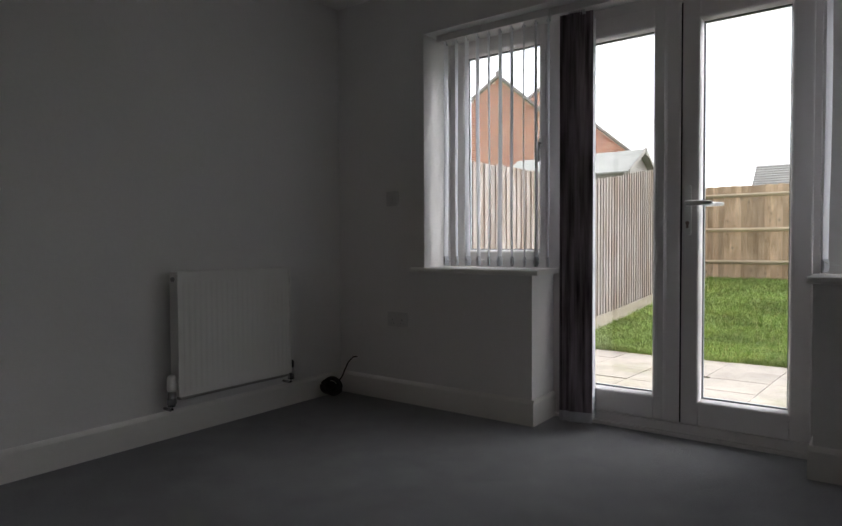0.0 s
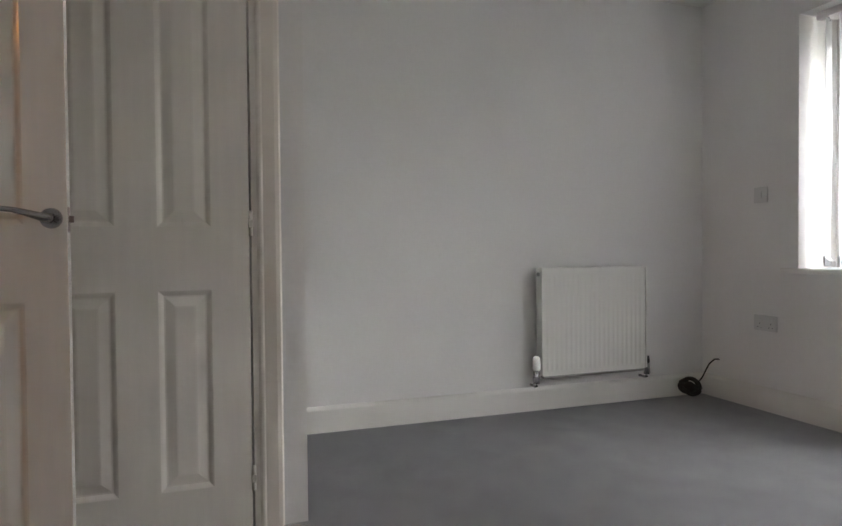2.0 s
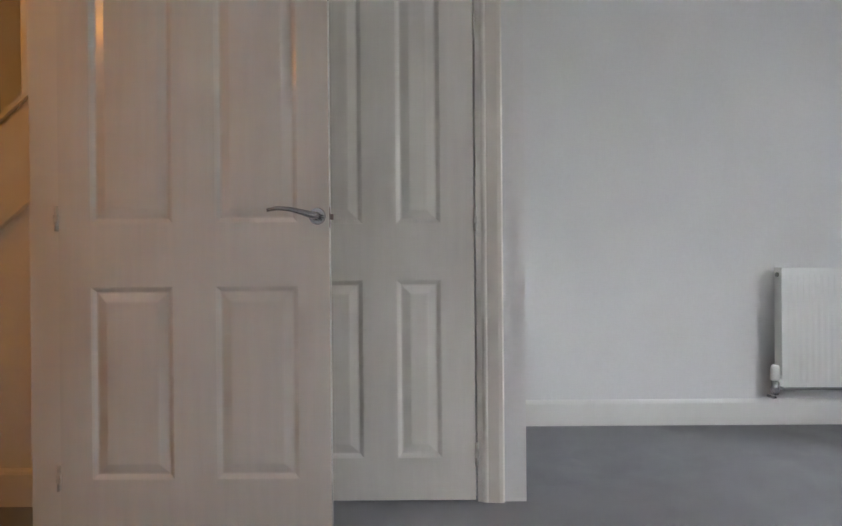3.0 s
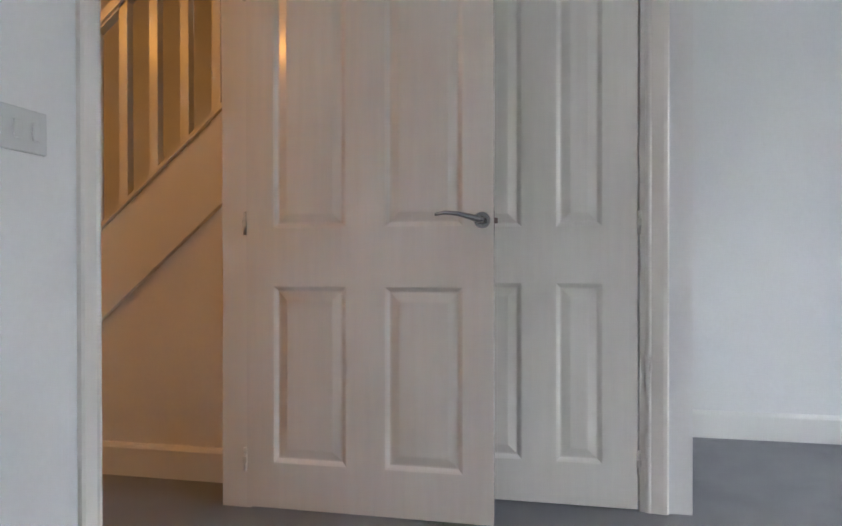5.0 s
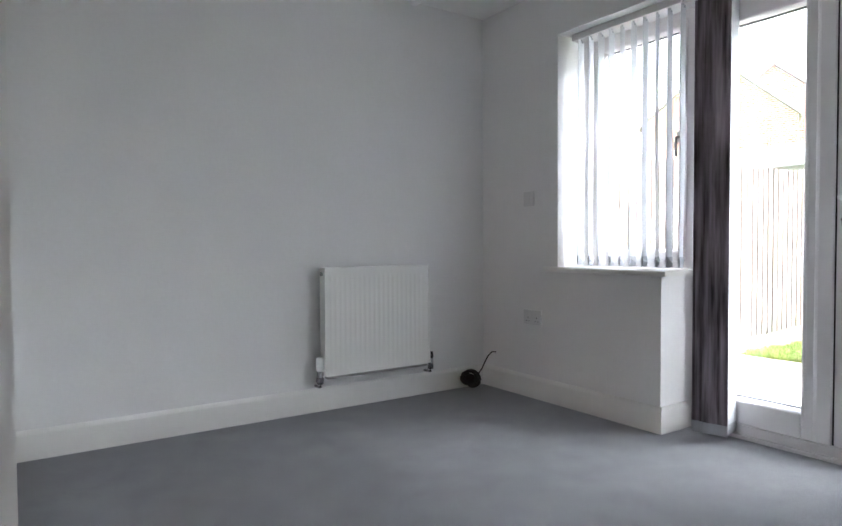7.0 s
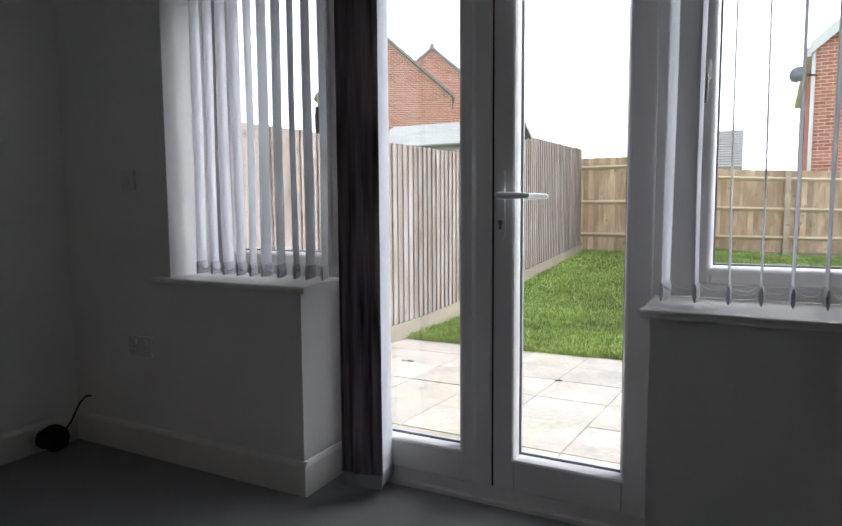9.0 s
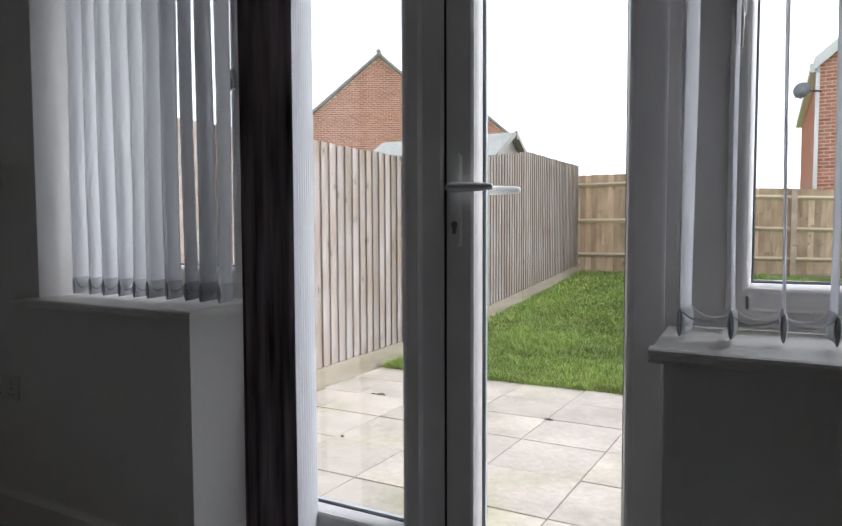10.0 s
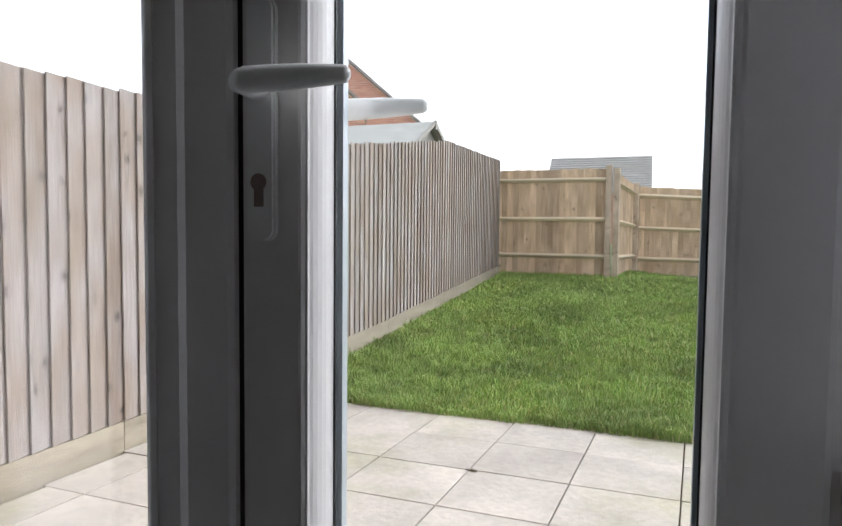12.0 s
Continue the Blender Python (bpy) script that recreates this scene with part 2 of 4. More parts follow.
def blade_mat():
    """Grass in greens, yellow-greens and some straw, patch by patch and blade by blade."""
    m = mat("grass_blade", (1, 1, 1), 0.65, vary=0.3, scale=1.1, fine=0.16, fine_scale=7, spec=0.3)
    n, l = m.node_tree.nodes, m.node_tree.links
    geo, ramp = n.new("ShaderNodeNewGeometry"), n.new("ShaderNodeValToRGB")
    e = ramp.color_ramp.elements
    e[0].position, e[0].color = 0.0, (0.17, 0.265, 0.06, 1)
    e[1].position, e[1].color = 1.0, (0.60, 0.52, 0.29, 1)
    for pos, col in ((0.4, (0.24, 0.365, 0.085, 1)), (0.75, (0.325, 0.425, 0.125, 1)), (0.93, (0.43, 0.45, 0.16, 1))):
        k = e.new(pos)
        k.color = col
    l.new(geo.outputs["Random Per Island"], ramp.inputs["Fac"])
    scale = [x for x in n if x.bl_idname == "ShaderNodeVectorMath" and x.operation == "SCALE"][0]
    l.new(ramp.outputs["Color"], scale.inputs[0])
    return m


def stained(m, tint, low, high, size):
    """Adds stains of another tint in patches."""
    n, l = m.node_tree.nodes, m.node_tree.links
    b = n["Principled BSDF"]
    before = b.inputs["Base Color"].links[0].from_socket
    geo, no, r, mx, mu = n.new("ShaderNodeNewGeometry"), n.new("ShaderNodeTexNoise"), n.new("ShaderNodeMapRange"), n.new("ShaderNodeMix"), n.new("ShaderNodeVectorMath")
    no.inputs["Scale"].default_value, no.inputs["Detail"].default_value, no.inputs["Roughness"].default_value = size, 7, 0.65
    l.new(geo.outputs["Position"], no.inputs["Vector"])
    r.inputs["From Min"].default_value, r.inputs["From Max"].default_value = low, high
    l.new(no.outputs["Fac"], r.inputs["Value"])
    mu.operation = "MULTIPLY"
    mu.inputs[1].default_value = tint
    l.new(before, mu.inputs[0])
    mx.data_type = "RGBA"
    l.new(r.outputs["Result"], mx.inputs["Factor"]), l.new(before, mx.inputs["A"]), l.new(mu.outputs["Vector"], mx.inputs["B"])
    l.new(mx.outputs["Result"], b.inputs["Base Color"])


def loose_brick_mat():
    """Brick faces, each in a red of its own."""
    m = mat("red_brick_faces", (1, 1, 1), 0.9, vary=0.08, scale=1.0, fine=0.1, fine_scale=30)
    n, l = m.node_tree.nodes, m.node_tree.links
    geo, ramp = n.new("ShaderNodeNewGeometry"), n.new("ShaderNodeValToRGB")
    e = ramp.color_ramp.elements
    e[0].position, e[0].color = 0.0, (0.40, 0.135, 0.085, 1)
    e[1].position, e[1].color = 1.0, (0.60, 0.27, 0.18, 1)
    k = e.new(0.5)
    k.color = (0.52, 0.20, 0.125, 1)
    l.new(geo.outputs["Random Per Island"], ramp.inputs["Fac"])
    scale = [x for x in n if x.bl_idname == "ShaderNodeVectorMath" and x.operation == "SCALE"][0]
    l.new(ramp.outputs["Color"], scale.inputs[0])
    return m


stained(M_SLAB, (0.72, 0.76, 0.55), 0.5, 0.72, 1.3)
M_CARPET.node_tree.nodes["Principled BSDF"].inputs["Sheen Weight"].default_value = 0.3
stained(M_CARPET, (1.16, 1.16, 1.15), 0.5, 0.75, 2.2)
M_BRICKFACE = loose_brick_mat()
M_BOARD = wood_mat("weathered_fence_board", (0.345, 0.308, 0.292), (0.335, 0.265, 0.215), 0.16)
M_BOARD2 = wood_mat("newer_fence_board", (0.62, 0.475, 0.345), (0.50, 0.355, 0.23), 0.24)
M_POST = wood_mat("fence_post_wood", (0.56, 0.455, 0.36), (0.47, 0.37, 0.28), 0.08)
M_GRAVELB = mat("gravel_board_wood", (0.31, 0.265, 0.20), 0.85, vary=0.18, scale=3, fine=0.14, fine_scale=18, bump=0.3, bump_scale=40, rand=0.08, stretch=(5, 0.5, 5))
M_BRICKS = brick_mat("red_brickwork")
M_BRICKS_SIDE = brick_mat("red_brickwork_side", True)
M_TILES = tile_mat("grey_roof_tiles", (0.36, 0.345, 0.33))
M_VERGE = mat("dark_verge", (0.31, 0.275, 0.26), 0.8, vary=0.1)
M_LOUVRE = fabric_mat("white_louvre_cloth", (0.86, 0.865, 0.885), 0.5, 0.03)
# Wide streaks in the colour stand in for the dark cloth's sheen.
M_LOUVRED = fabric_mat("aubergine_louvre_cloth", (0.25, 0.21, 0.235), 0.10, 0.85)
M_POCKET = fabric_mat("grey_blind_weight", (0.58, 0.585, 0.61), 0.32)
M_GASKET = mat("black_gasket", (0.02, 0.02, 0.022), 0.6, vary=0.1)
M_HINGE = mat("steel_hinge", (0.70, 0.675, 0.62), 0.35, 0.0, vary=0.12, scale=60)
M_BRASS = mat("dark_lock_metal", (0.26, 0.20, 0.18), 0.45, 0.5, vary=0.1, scale=30)
M_MOSS = mat("dark_moss", (0.07, 0.065, 0.035), 0.95, vary=0.3, scale=40)
M_SPACER = mat("grey_spacer_bar", (0.42, 0.46, 0.50), 0.35, 0.4, vary=0.05)
M_DISH = mat("grey_dish", (0.24, 0.245, 0.26), 0.6, vary=0.05)
M_BLADE = blade_mat()
stained(M_BLADE, (1.1, 1.02, 0.9), 0.48, 0.7, 0.9)
stained(M_BLADE, (0.62, 0.6, 0.55), 0.52, 0.66, 5.0)

# ---- mesh helpers ----


def add_box(bm, x0, x1, y0, y1, z0, z1, m=None):
    c = bmesh.ops.create_cube(bm, size=1.0)["verts"]
    for v in c:
        v.co = Vector((x0 + (v.co.x + 0.5) * (x1 - x0), y0 + (v.co.y + 0.5) * (y1 - y0), z0 + (v.co.z + 0.5) * (z1 - z0)))
        if m:
            v.co = m @ v.co
    return c


def boxes(*rows, bevel=0.0, seg=2):
    bm = bmesh.new()
    for r in rows:
        add_box(bm, *r)
    if bevel:
        bmesh.ops.bevel(bm, geom=bm.edges[:], offset=bevel, segments=seg, affect="EDGES", profile=0.6)
    return bm


def prism(points, a0, a1, axis="x", bevel=0.0):
    """A closed outline swept along one axis; the points give the two other axes in order."""
    bm = bmesh.new()
    rings = []
    for a in (a0, a1):
        rings.append([bm.verts.new({"x": (a, p, q), "y": (p, a, q), "z": (p, q, a)}[axis]) for p, q in points])
    n = len(points)
    for i in range(n):
        bm.faces.new((rings[0][i], rings[0][(i + 1) % n], rings[1][(i + 1) % n], rings[1][i]))
    bm.faces.new(rings[0]), bm.faces.new(rings[1])
    bmesh.ops.recalc_face_normals(bm, faces=bm.faces[:])
    if bevel:
        bmesh.ops.bevel(bm, geom=bm.edges[:], offset=bevel, segments=2, affect="EDGES")
    return bm


def tube(path, radius, sides=8, closed=False):
    """A round bar along a list of points."""
    bm = bmesh.new()
    pts = [Vector(p) for p in path]
    rings = []
    for i, p in enumerate(pts):
        a, b = pts[max(i - 1, 0)], pts[min(i + 1, len(pts) - 1)]
        if closed:
            a, b = pts[i - 1], pts[(i + 1) % len(pts)]
        d = (b - a).normalized()
        up = Vector((0, 0, 1)) if abs(d.z) < 0.95 else Vector((1, 0, 0))
        u = d.cross(up).normalized()
        w = d.cross(u)
        r = radius[i] if isinstance(radius, (list, tuple)) else radius
        rings.append([bm.verts.new(p + r * (math.cos(2 * math.pi * k / sides) * u + math.sin(2 * math.pi * k / sides) * w)) for k in range(sides)])
    for i in range(len(rings) - (0 if closed else 1)):
        r0, r1 = rings[i], rings[(i + 1) % len(rings)]
        for k in range(sides):
            bm.faces.new((r0[k], r0[(k + 1) % sides], r1[(k + 1) % sides], r1[k]))
    if not closed:
        bm.faces.new(rings[0]), bm.faces.new(rings[-1])
    bmesh.ops.recalc_face_normals(bm, faces=bm.faces[:])
    return bm


def obj(name, bm, material, smooth=False):
    me = bpy.data.meshes.new(name)
    bm.to_mesh(me)
    bm.free()
    me.materials.append(material)
    if smooth:
        for p in me.polygons:
            p.use_smooth = True
    return new(name, me)


def thing(name, x, y, z, label, category, group="", kind=""):
    ob = new(name)
    ob.location = (x, y, z)
    return tagged(ob, label, category, group, kind)


def place_of(ob):
    m = ob.matrix_parent_inverse.copy() if ob.parent else Matrix.Identity(4)
    own = Matrix.Translation(ob.location) if ob.rotation_euler == Euler() else ob.matrix_basis
    return (place_of(ob.parent) @ m @ own) if ob.parent else own


def part(name, bm, material, parent, label="", smooth=False):
    """Links a bmesh, given in world places, as one mesh under a thing or a part."""
    ob = obj(name, bm, material, smooth)
    ob.parent = parent
    ob.matrix_parent_inverse = place_of(parent).inverted()
    if label:
        ob["label"] = label
    return ob


def structure(name, bm, material, label, category):
    return tagged(obj(name, bm, material), label, category, kind="structure")


# ---- the room ----
H = 2.38
WX0, WX1, DX0, DX1, SILL, HEAD = 0.66, 3.2, 1.33, 2.53, 0.79, 2.10
YS, CY = -4.09, -2.595
structure("floor", boxes((-0.02, 3.92, YS - 0.1, 0.24, -0.12, 0)), M_CARPET, "mid-grey short-pile carpet over the whole room floor", "floor")
structure("hall_floor", boxes((-0.02, 3.4, -7.5, YS - 0.1, -0.12, 0)), M_CARPET, "mid-grey carpet running into the hall", "floor")
structure("ceiling", boxes((-0.1, 4.0, YS - 0.1, 0.36, H, H + 0.12)), M_CEIL, "plain white plastered ceiling", "ceiling")
structure("ceiling_hall", boxes((1.05, 3.5, -7.5, YS - 0.1, H, H + 0.12)), M_CEIL, "plain white hall ceiling beside the stairwell", "ceiling")
structure("wall_west", boxes((-0.12, 0, -7.5, 0.36, -0.12, 5.0)), M_WALL, "plain off-white painted plaster wall", "wall")


def wall_north():
    bm = boxes((0, WX0, 0, 0.36, -0.12, H), (WX0, DX0, 0, 0.36, -0.12, SILL - 0.026), (DX1, WX1, 0, 0.36, -0.12, SILL - 0.026),
               (WX0, WX1, 0, 0.36, HEAD, H), (WX1, 4.02, 0, 0.36, -0.12, H))
    return bm


structure("wall_north", wall_north(), M_WALL, "off-white plaster wall with a wide glazed opening", "wall")
structure("wall_east", boxes((3.9, 4.02, YS - 0.1, 0, -0.12, H)), M_WALL, "plain off-white painted plaster wall", "wall")
structure("wall_south", boxes((1.98, 3.9, YS - 0.1, YS, -0.12, H), (1.19, 1.98, YS - 0.1, YS, 2.03, H), (0.99, 1.19, YS - 0.1, YS - 0.002, -0.12, H)), M_WALL, "off-white plaster wall around the hall doorway", "wall")
structure("wall_cupboard", boxes((0.89, 0.99, CY - 0.14, CY, -0.12, H), (0.89, 0.99, -3.47, CY - 0.14, 2.03, H), (0.89, 0.99, YS - 0.1, -3.47, -0.12, H)), M_WALL, "off-white wall of the boxed-in understairs cupboard", "wall")
structure("wall_cupboard_side", boxes((0, 0.89, CY - 0.1, CY, -0.12, H)), M_WALL, "off-white side wall of the understairs cupboard", "wall")
structure("wall_hall", boxes((3.4, 3.5, -7.5, YS - 0.1, -0.12, H), (-0.1, 3.5, -7.6, -7.5, -0.12, 5.0)), M_WALL, "plain off-white hall walls", "wall")
structure("ceiling_stairwell", boxes((-0.1, 1.15, -7.5, YS, 5.0, 5.1), (1.05, 1.15, -7.5, YS, H + 0.12, 5.0), (0.0, 1.05, YS - 0.04, YS, H, 5.0)), M_WALL, "off-white upper walls and ceiling of the stairwell", "ceiling")


# Unseen upper storey, added to block sky light from the near fence and patio.
upper = thing("unseen_upper_storey", 1.95, -3.6, H + 0.12, "unseen brick upper storey and tiled roof, added to shade the near garden", "house", kind="structure")
part("wall", boxes((-0.24, 4.02, 0.24, 0.36, H + 0.12, 5.2), (3.92, 4.02, -7.6, 0.24, H + 0.12, 5.2), (-0.24, 4.02, -7.72, -7.6, H + 0.12, 5.2), (-0.24, -0.124, -7.6, 0.24, H + 0.12, 5.2)), M_BRICKS, upper)
for xa, xb in ((-0.24, -0.124), (3.92, 4.02)):
    part("gable", prism([(-7.72, 5.2), (0.36, 5.2), (-3.68, 7.6)], xa, xb, "x"), M_BRICKS_SIDE, upper)
for ye in (0.66, -8.02):
    part("roof", prism([(ye, 5.05), (-3.68, 7.62), (-3.68, 7.8), (ye, 5.2)], -0.4, 4.2, "x"), M_TILES, upper)


def skirting(name, along, a0, a1, wall, side):
    """A board with a splayed top: along x or y, standing off the wall by side."""
    prof = [(wall, 0), (wall + side * 0.016, 0), (wall + side * 0.016, 0.112), (wall + side * 0.012, 0.122), (wall + side * 0.006, 0.13), (wall, 0.13)]
    return structure(name, prism(prof, a0, a1, "x" if along == "x" else "y"), M_GLOSS, "white gloss painted skirting board", "skirting board")


skirting("baseboard_west", "y", CY, 0, 0, 1)
skirting("baseboard_north", "x", 0.016, DX0 + 0.016, 0, -1)
skirting("baseboard_return", "y", 0.0, 0.255, DX0, 1)
skirting("baseboard_north_right", "x", DX1 - 0.016, 3.9, 0, -1)
skirting("baseboard_return_right", "y", 0.0, 0.255, DX1, -1)
skirting("baseboard_south", "x", 2.024, 3.9, YS, 1)
skirting("baseboard_east", "y", YS + 0.016, -0.016, 3.9, -1)
skirting("baseboard_hall", "y", -7.4, YS - 0.1, 1.0, 1)

# ---- windows and doors ----


def bar_frame(x0, x1, z0, z1, w, y0, y1, wr=None, wb=None, wt=None, bevel=0.004):
    wb, wt, wr = wb or w, wt or w, wr or w
    return boxes((x0, x0 + w, y0, y1, z0, z1), (x1 - wr, x1, y0, y1, z0, z1), (x0 + w, x1 - wr, y0, y1, z0, z0 + wb), (x0 + w, x1 - wr, y0, y1, z1 - wt, z1), bevel=bevel)


def bead_frame(x0, x1, z0, z1, y_out, y_in, w):
    """A glazing bead: a frame whose inner edge slopes back to the glass."""
    bm = bmesh.new()

    def ring(i, y):
        return [bm.verts.new(p) for p in ((x0 + i, y, z0 + i), (x1 - i, y, z0 + i), (x1 - i, y, z1 - i), (x0 + i, y, z1 - i))]

    rings = [ring(0, y_in), ring(0, y_out)] + [ring(w * (0.3 + 0.7 * math.sin(k * math.pi / 18)), y_out + (y_in - y_out) * (1 - math.cos(k * math.pi / 18))) for k in range(10)]
    for a, b in zip(rings, rings[1:] + rings[:1]):
        for k in range(4):
            bm.faces.new((a[k], a[(k + 1) % 4], b[(k + 1) % 4], b[k]))
    bmesh.ops.recalc_face_normals(bm, faces=bm.faces[:])
    return bm


def glazing(x0, x1, z0, z1, parent, face):
    """One pane with its black seal and white bead; the bounds are those of the clear glass, face the front of its frame."""
    ob = part("pane", boxes((x0 - 0.012, x1 + 0.012, 0.243, 0.249, z0 - 0.012, z1 + 0.012)), M_GLASS, parent, "clear glass")
    ob.visible_shadow = False
    part("seal", bar_frame(x0 - 0.006, x1 + 0.006, z0 - 0.006, z1 + 0.006, 0.0035, 0.2385, 0.2425, bevel=0), M_GASKET, parent, "thin black rubber seal")
    part("spacer", bar_frame(x0 - 0.006, x1 + 0.006, z0 - 0.006, z1 + 0.006, 0.007, 0.2505, 0.262, bevel=0), M_SPACER, parent, "grey spacer bar between the panes")
    part("bead", bead_frame(x0 - 0.03, x1 + 0.03, z0 - 0.03, z1 + 0.03, face - 0.002, 0.238, 0.026), M_UPVC, parent)


def side_window(name, x0, x1, s0, s1, g0, g1, handle_x):
    w = thing(name, (x0 + x1) / 2, 0.25, SILL, "white uPVC casement window beside the French doors", "window", kind="structure")
    part("window_frame", bar_frame(x0, x1, SILL, HEAD, s0 + 0.012 - x0, 0.222, 0.28, wr=x1 - s1 + 0.012, wb=0.055, wt=0.055), M_UPVC, w)
    z0, z1 = SILL + 0.042, HEAD - 0.042
    sash = part("sash", bar_frame(s0, s1, z0, z1, g0 - 0.012 - s0, 0.205, 0.27, wr=s1 - g1 - 0.012, wb=0.892 - 0.012 - z0, wt=z1 - 2.0 - 0.012, bevel=0.007), M_UPVC, w)
    glazing(g0, g1, 0.892, 2.0, sash, 0.205)
    hz = 1.46
    handle = part("handle", boxes((handle_x - 0.012, handle_x + 0.012, 0.19, 0.206, hz - 0.03, hz + 0.03), bevel=0.005), M_PLASTIC, sash, "white window handle")
    bm = tube([(handle_x, 0.192, hz), (handle_x, 0.17, hz - 0.005), (handle_x, 0.165, hz - 0.03), (handle_x, 0.168, hz - 0.1)], [0.008, 0.009, 0.009, 0.007], 8)
    part("lever", bm, M_NICKEL, handle, smooth=True)
    return w


windows = [side_window("window_1", WX0, DX0 - 0.001, 0.715, 1.288, 0.785, 1.238, 1.262),
           side_window("window_2", DX1 + 0.001, WX1, 2.622, 3.15, 2.674, 3.09, 2.638)]

french = thing("door_1", 1.93, 0.25, 0, "closed white uPVC French doors with full-height glass", "door", kind="structure")
part("door_frame", bar_frame(DX0, DX1, 0, HEAD, 0.058, 0.212, 0.28, wr=0.03, wb=0.062, wt=0.055), M_UPVC, french)
part("threshold", boxes((DX0, DX1, 0.19, 0.34, -0.1, 0.018), bevel=0.004), M_UPVC, french)


def leaf(x0, x1, g0, g1):
    z0, z1, b0, b1 = 0.066, 2.045, 0.193, 1.94
    lf = part("door_leaf", boxes((x0, g0 - 0.012, 0.2, 0.268, z0, z1), (g1 + 0.012, x1, 0.2, 0.268, z0, z1), (g0 - 0.012, g1 + 0.012, 0.2, 0.268, z0, b0 - 0.012), (g0 - 0.012, g1 + 0.012, 0.2, 0.268, b1 + 0.012, z1), bevel=0.006), M_UPVC, french)
    glazing(g0, g1, b0, b1, lf, 0.2)
    return lf


leaf_l = leaf(1.39, 1.975, 1.5, 1.84)
leaf_r = leaf(1.981, 2.504, 2.07, 2.413)
part("meeting_seal", boxes((1.9745, 1.9815, 0.204, 0.26, 0.07, 2.04)), M_GASKET, leaf_l, "black rubber seal between the doors")
part("mullion_rib", prism([(1.9, 0.2), (1.905, 0.195), (1.918, 0.191), (1.97, 0.191), (1.975, 0.196), (1.975, 0.2)], 0.07, 2.04, "z"), M_UPVC, leaf_l, "raised rib on the meeting stile")


def lever_set(y_face, sign, z, parent, reach=1.0):
    """A long-plate lever handle on the meeting stile: sign -1 inside, +1 outside."""
    x = 2.009
    a, b = sorted((y_face, y_face + sign * 0.01))
    outline = []
    for cx, cz, q in ((x + 0.006, z + 0.076, 0), (x - 0.004, z + 0.076, 1), (x - 0.004, z - 0.138, 2), (x + 0.006, z - 0.138, 3)):
        outline += [(cx + 0.011 * math.cos(math.pi / 2 * (q + k / 4)), cz + 0.011 * math.sin(math.pi / 2 * (q + k / 4))) for k in range(5)]
    plate = part("handle_plate", prism(outline, a, b, "y", bevel=0.0025), M_PLASTIC, parent, "long white handle plate with rounded ends")
    y1, y2 = y_face + sign * 0.01, y_face + sign * 0.043
    part("hub", tube([(x, y_face + sign * 0.008, z), (x, y2, z)], [0.013, 0.011], 14), M_PLASTIC, plate, smooth=True)
    bm = bmesh.new()
    rings = []
    for u, hh, th in ((-0.002, 0.005, 0.004), (0.001, 0.0105, 0.0075), (0.009, 0.0125, 0.009), (0.03, 0.0125, 0.009), (0.065, 0.0115, 0.008), (0.095, 0.0095, 0.007), (0.110, 0.008, 0.006), (0.114, 0.0045, 0.003)):
        u *= reach
        c = Vector((x + u, y2 + sign * (0.002 - 0.03 * max(u, 0)), z - 0.002 * max(u, 0) / 0.12))
        rings.append([bm.verts.new(c + Vector((0, th * math.cos(2 * math.pi * k / 12), hh * math.sin(2 * math.pi * k / 12)))) for k in range(12)])
    for a, b in zip(rings, rings[1:]):
        for k in range(12):
            bm.faces.new((a[k], a[(k + 1) % 12], b[(k + 1) % 12], b[k]))
    bm.faces.new(rings[0]), bm.faces.new(rings[-1])
    bmesh.ops.recalc_face_normals(bm, faces=bm.faces[:])
    part("lever", bm, M_PLASTIC, plate, smooth=True)
    kz = z - 0.097
    bm = tube([(x, y1 - sign * 0.002, kz + 0.006), (x, y1 + sign * 0.0025, kz + 0.006)], 0.0085, 14)
    add_box(bm, x - 0.005, x + 0.005, min(y1 - sign * 0.002, y1 + sign * 0.0018), max(y1 - sign * 0.002, y1 + sign * 0.0018), kz - 0.018, kz + 0.006)
    part("lock_cylinder", bm, M_BRASS, plate, "dark keyhole cylinder")


lever_set(0.2, -1, 1.106, leaf_r)
lever_set(0.268, 1, 1.106, leaf_r, 1.17)

# the whole glazed unit sits well back in the wall
for unit in (*windows, french):
    unit.location.y += 0.045


def sill(name, x0, x1, e0, e1):
    nose = [(-0.042, SILL - 0.018), (-0.04, SILL - 0.024), (-0.034, SILL - 0.026), (0.0, SILL - 0.026), (0.0, SILL), (-0.034, SILL), (-0.04, SILL - 0.003), (-0.042, SILL - 0.009)]
    bm = prism(nose, x0, x1, "x")
    add_box(bm, e0, e1, 0.0, 0.267, SILL - 0.026, SILL)
    return tagged(obj(name, bm, M_GLOSS), "white painted window board with a rounded nose", "window sill", kind="structure")


sill("window_sill_1", 0.585, 1.378, WX0 + 0.001, 1.36)
sill("window_sill_2", 2.507, 3.27, 2.512, WX1 - 0.001)


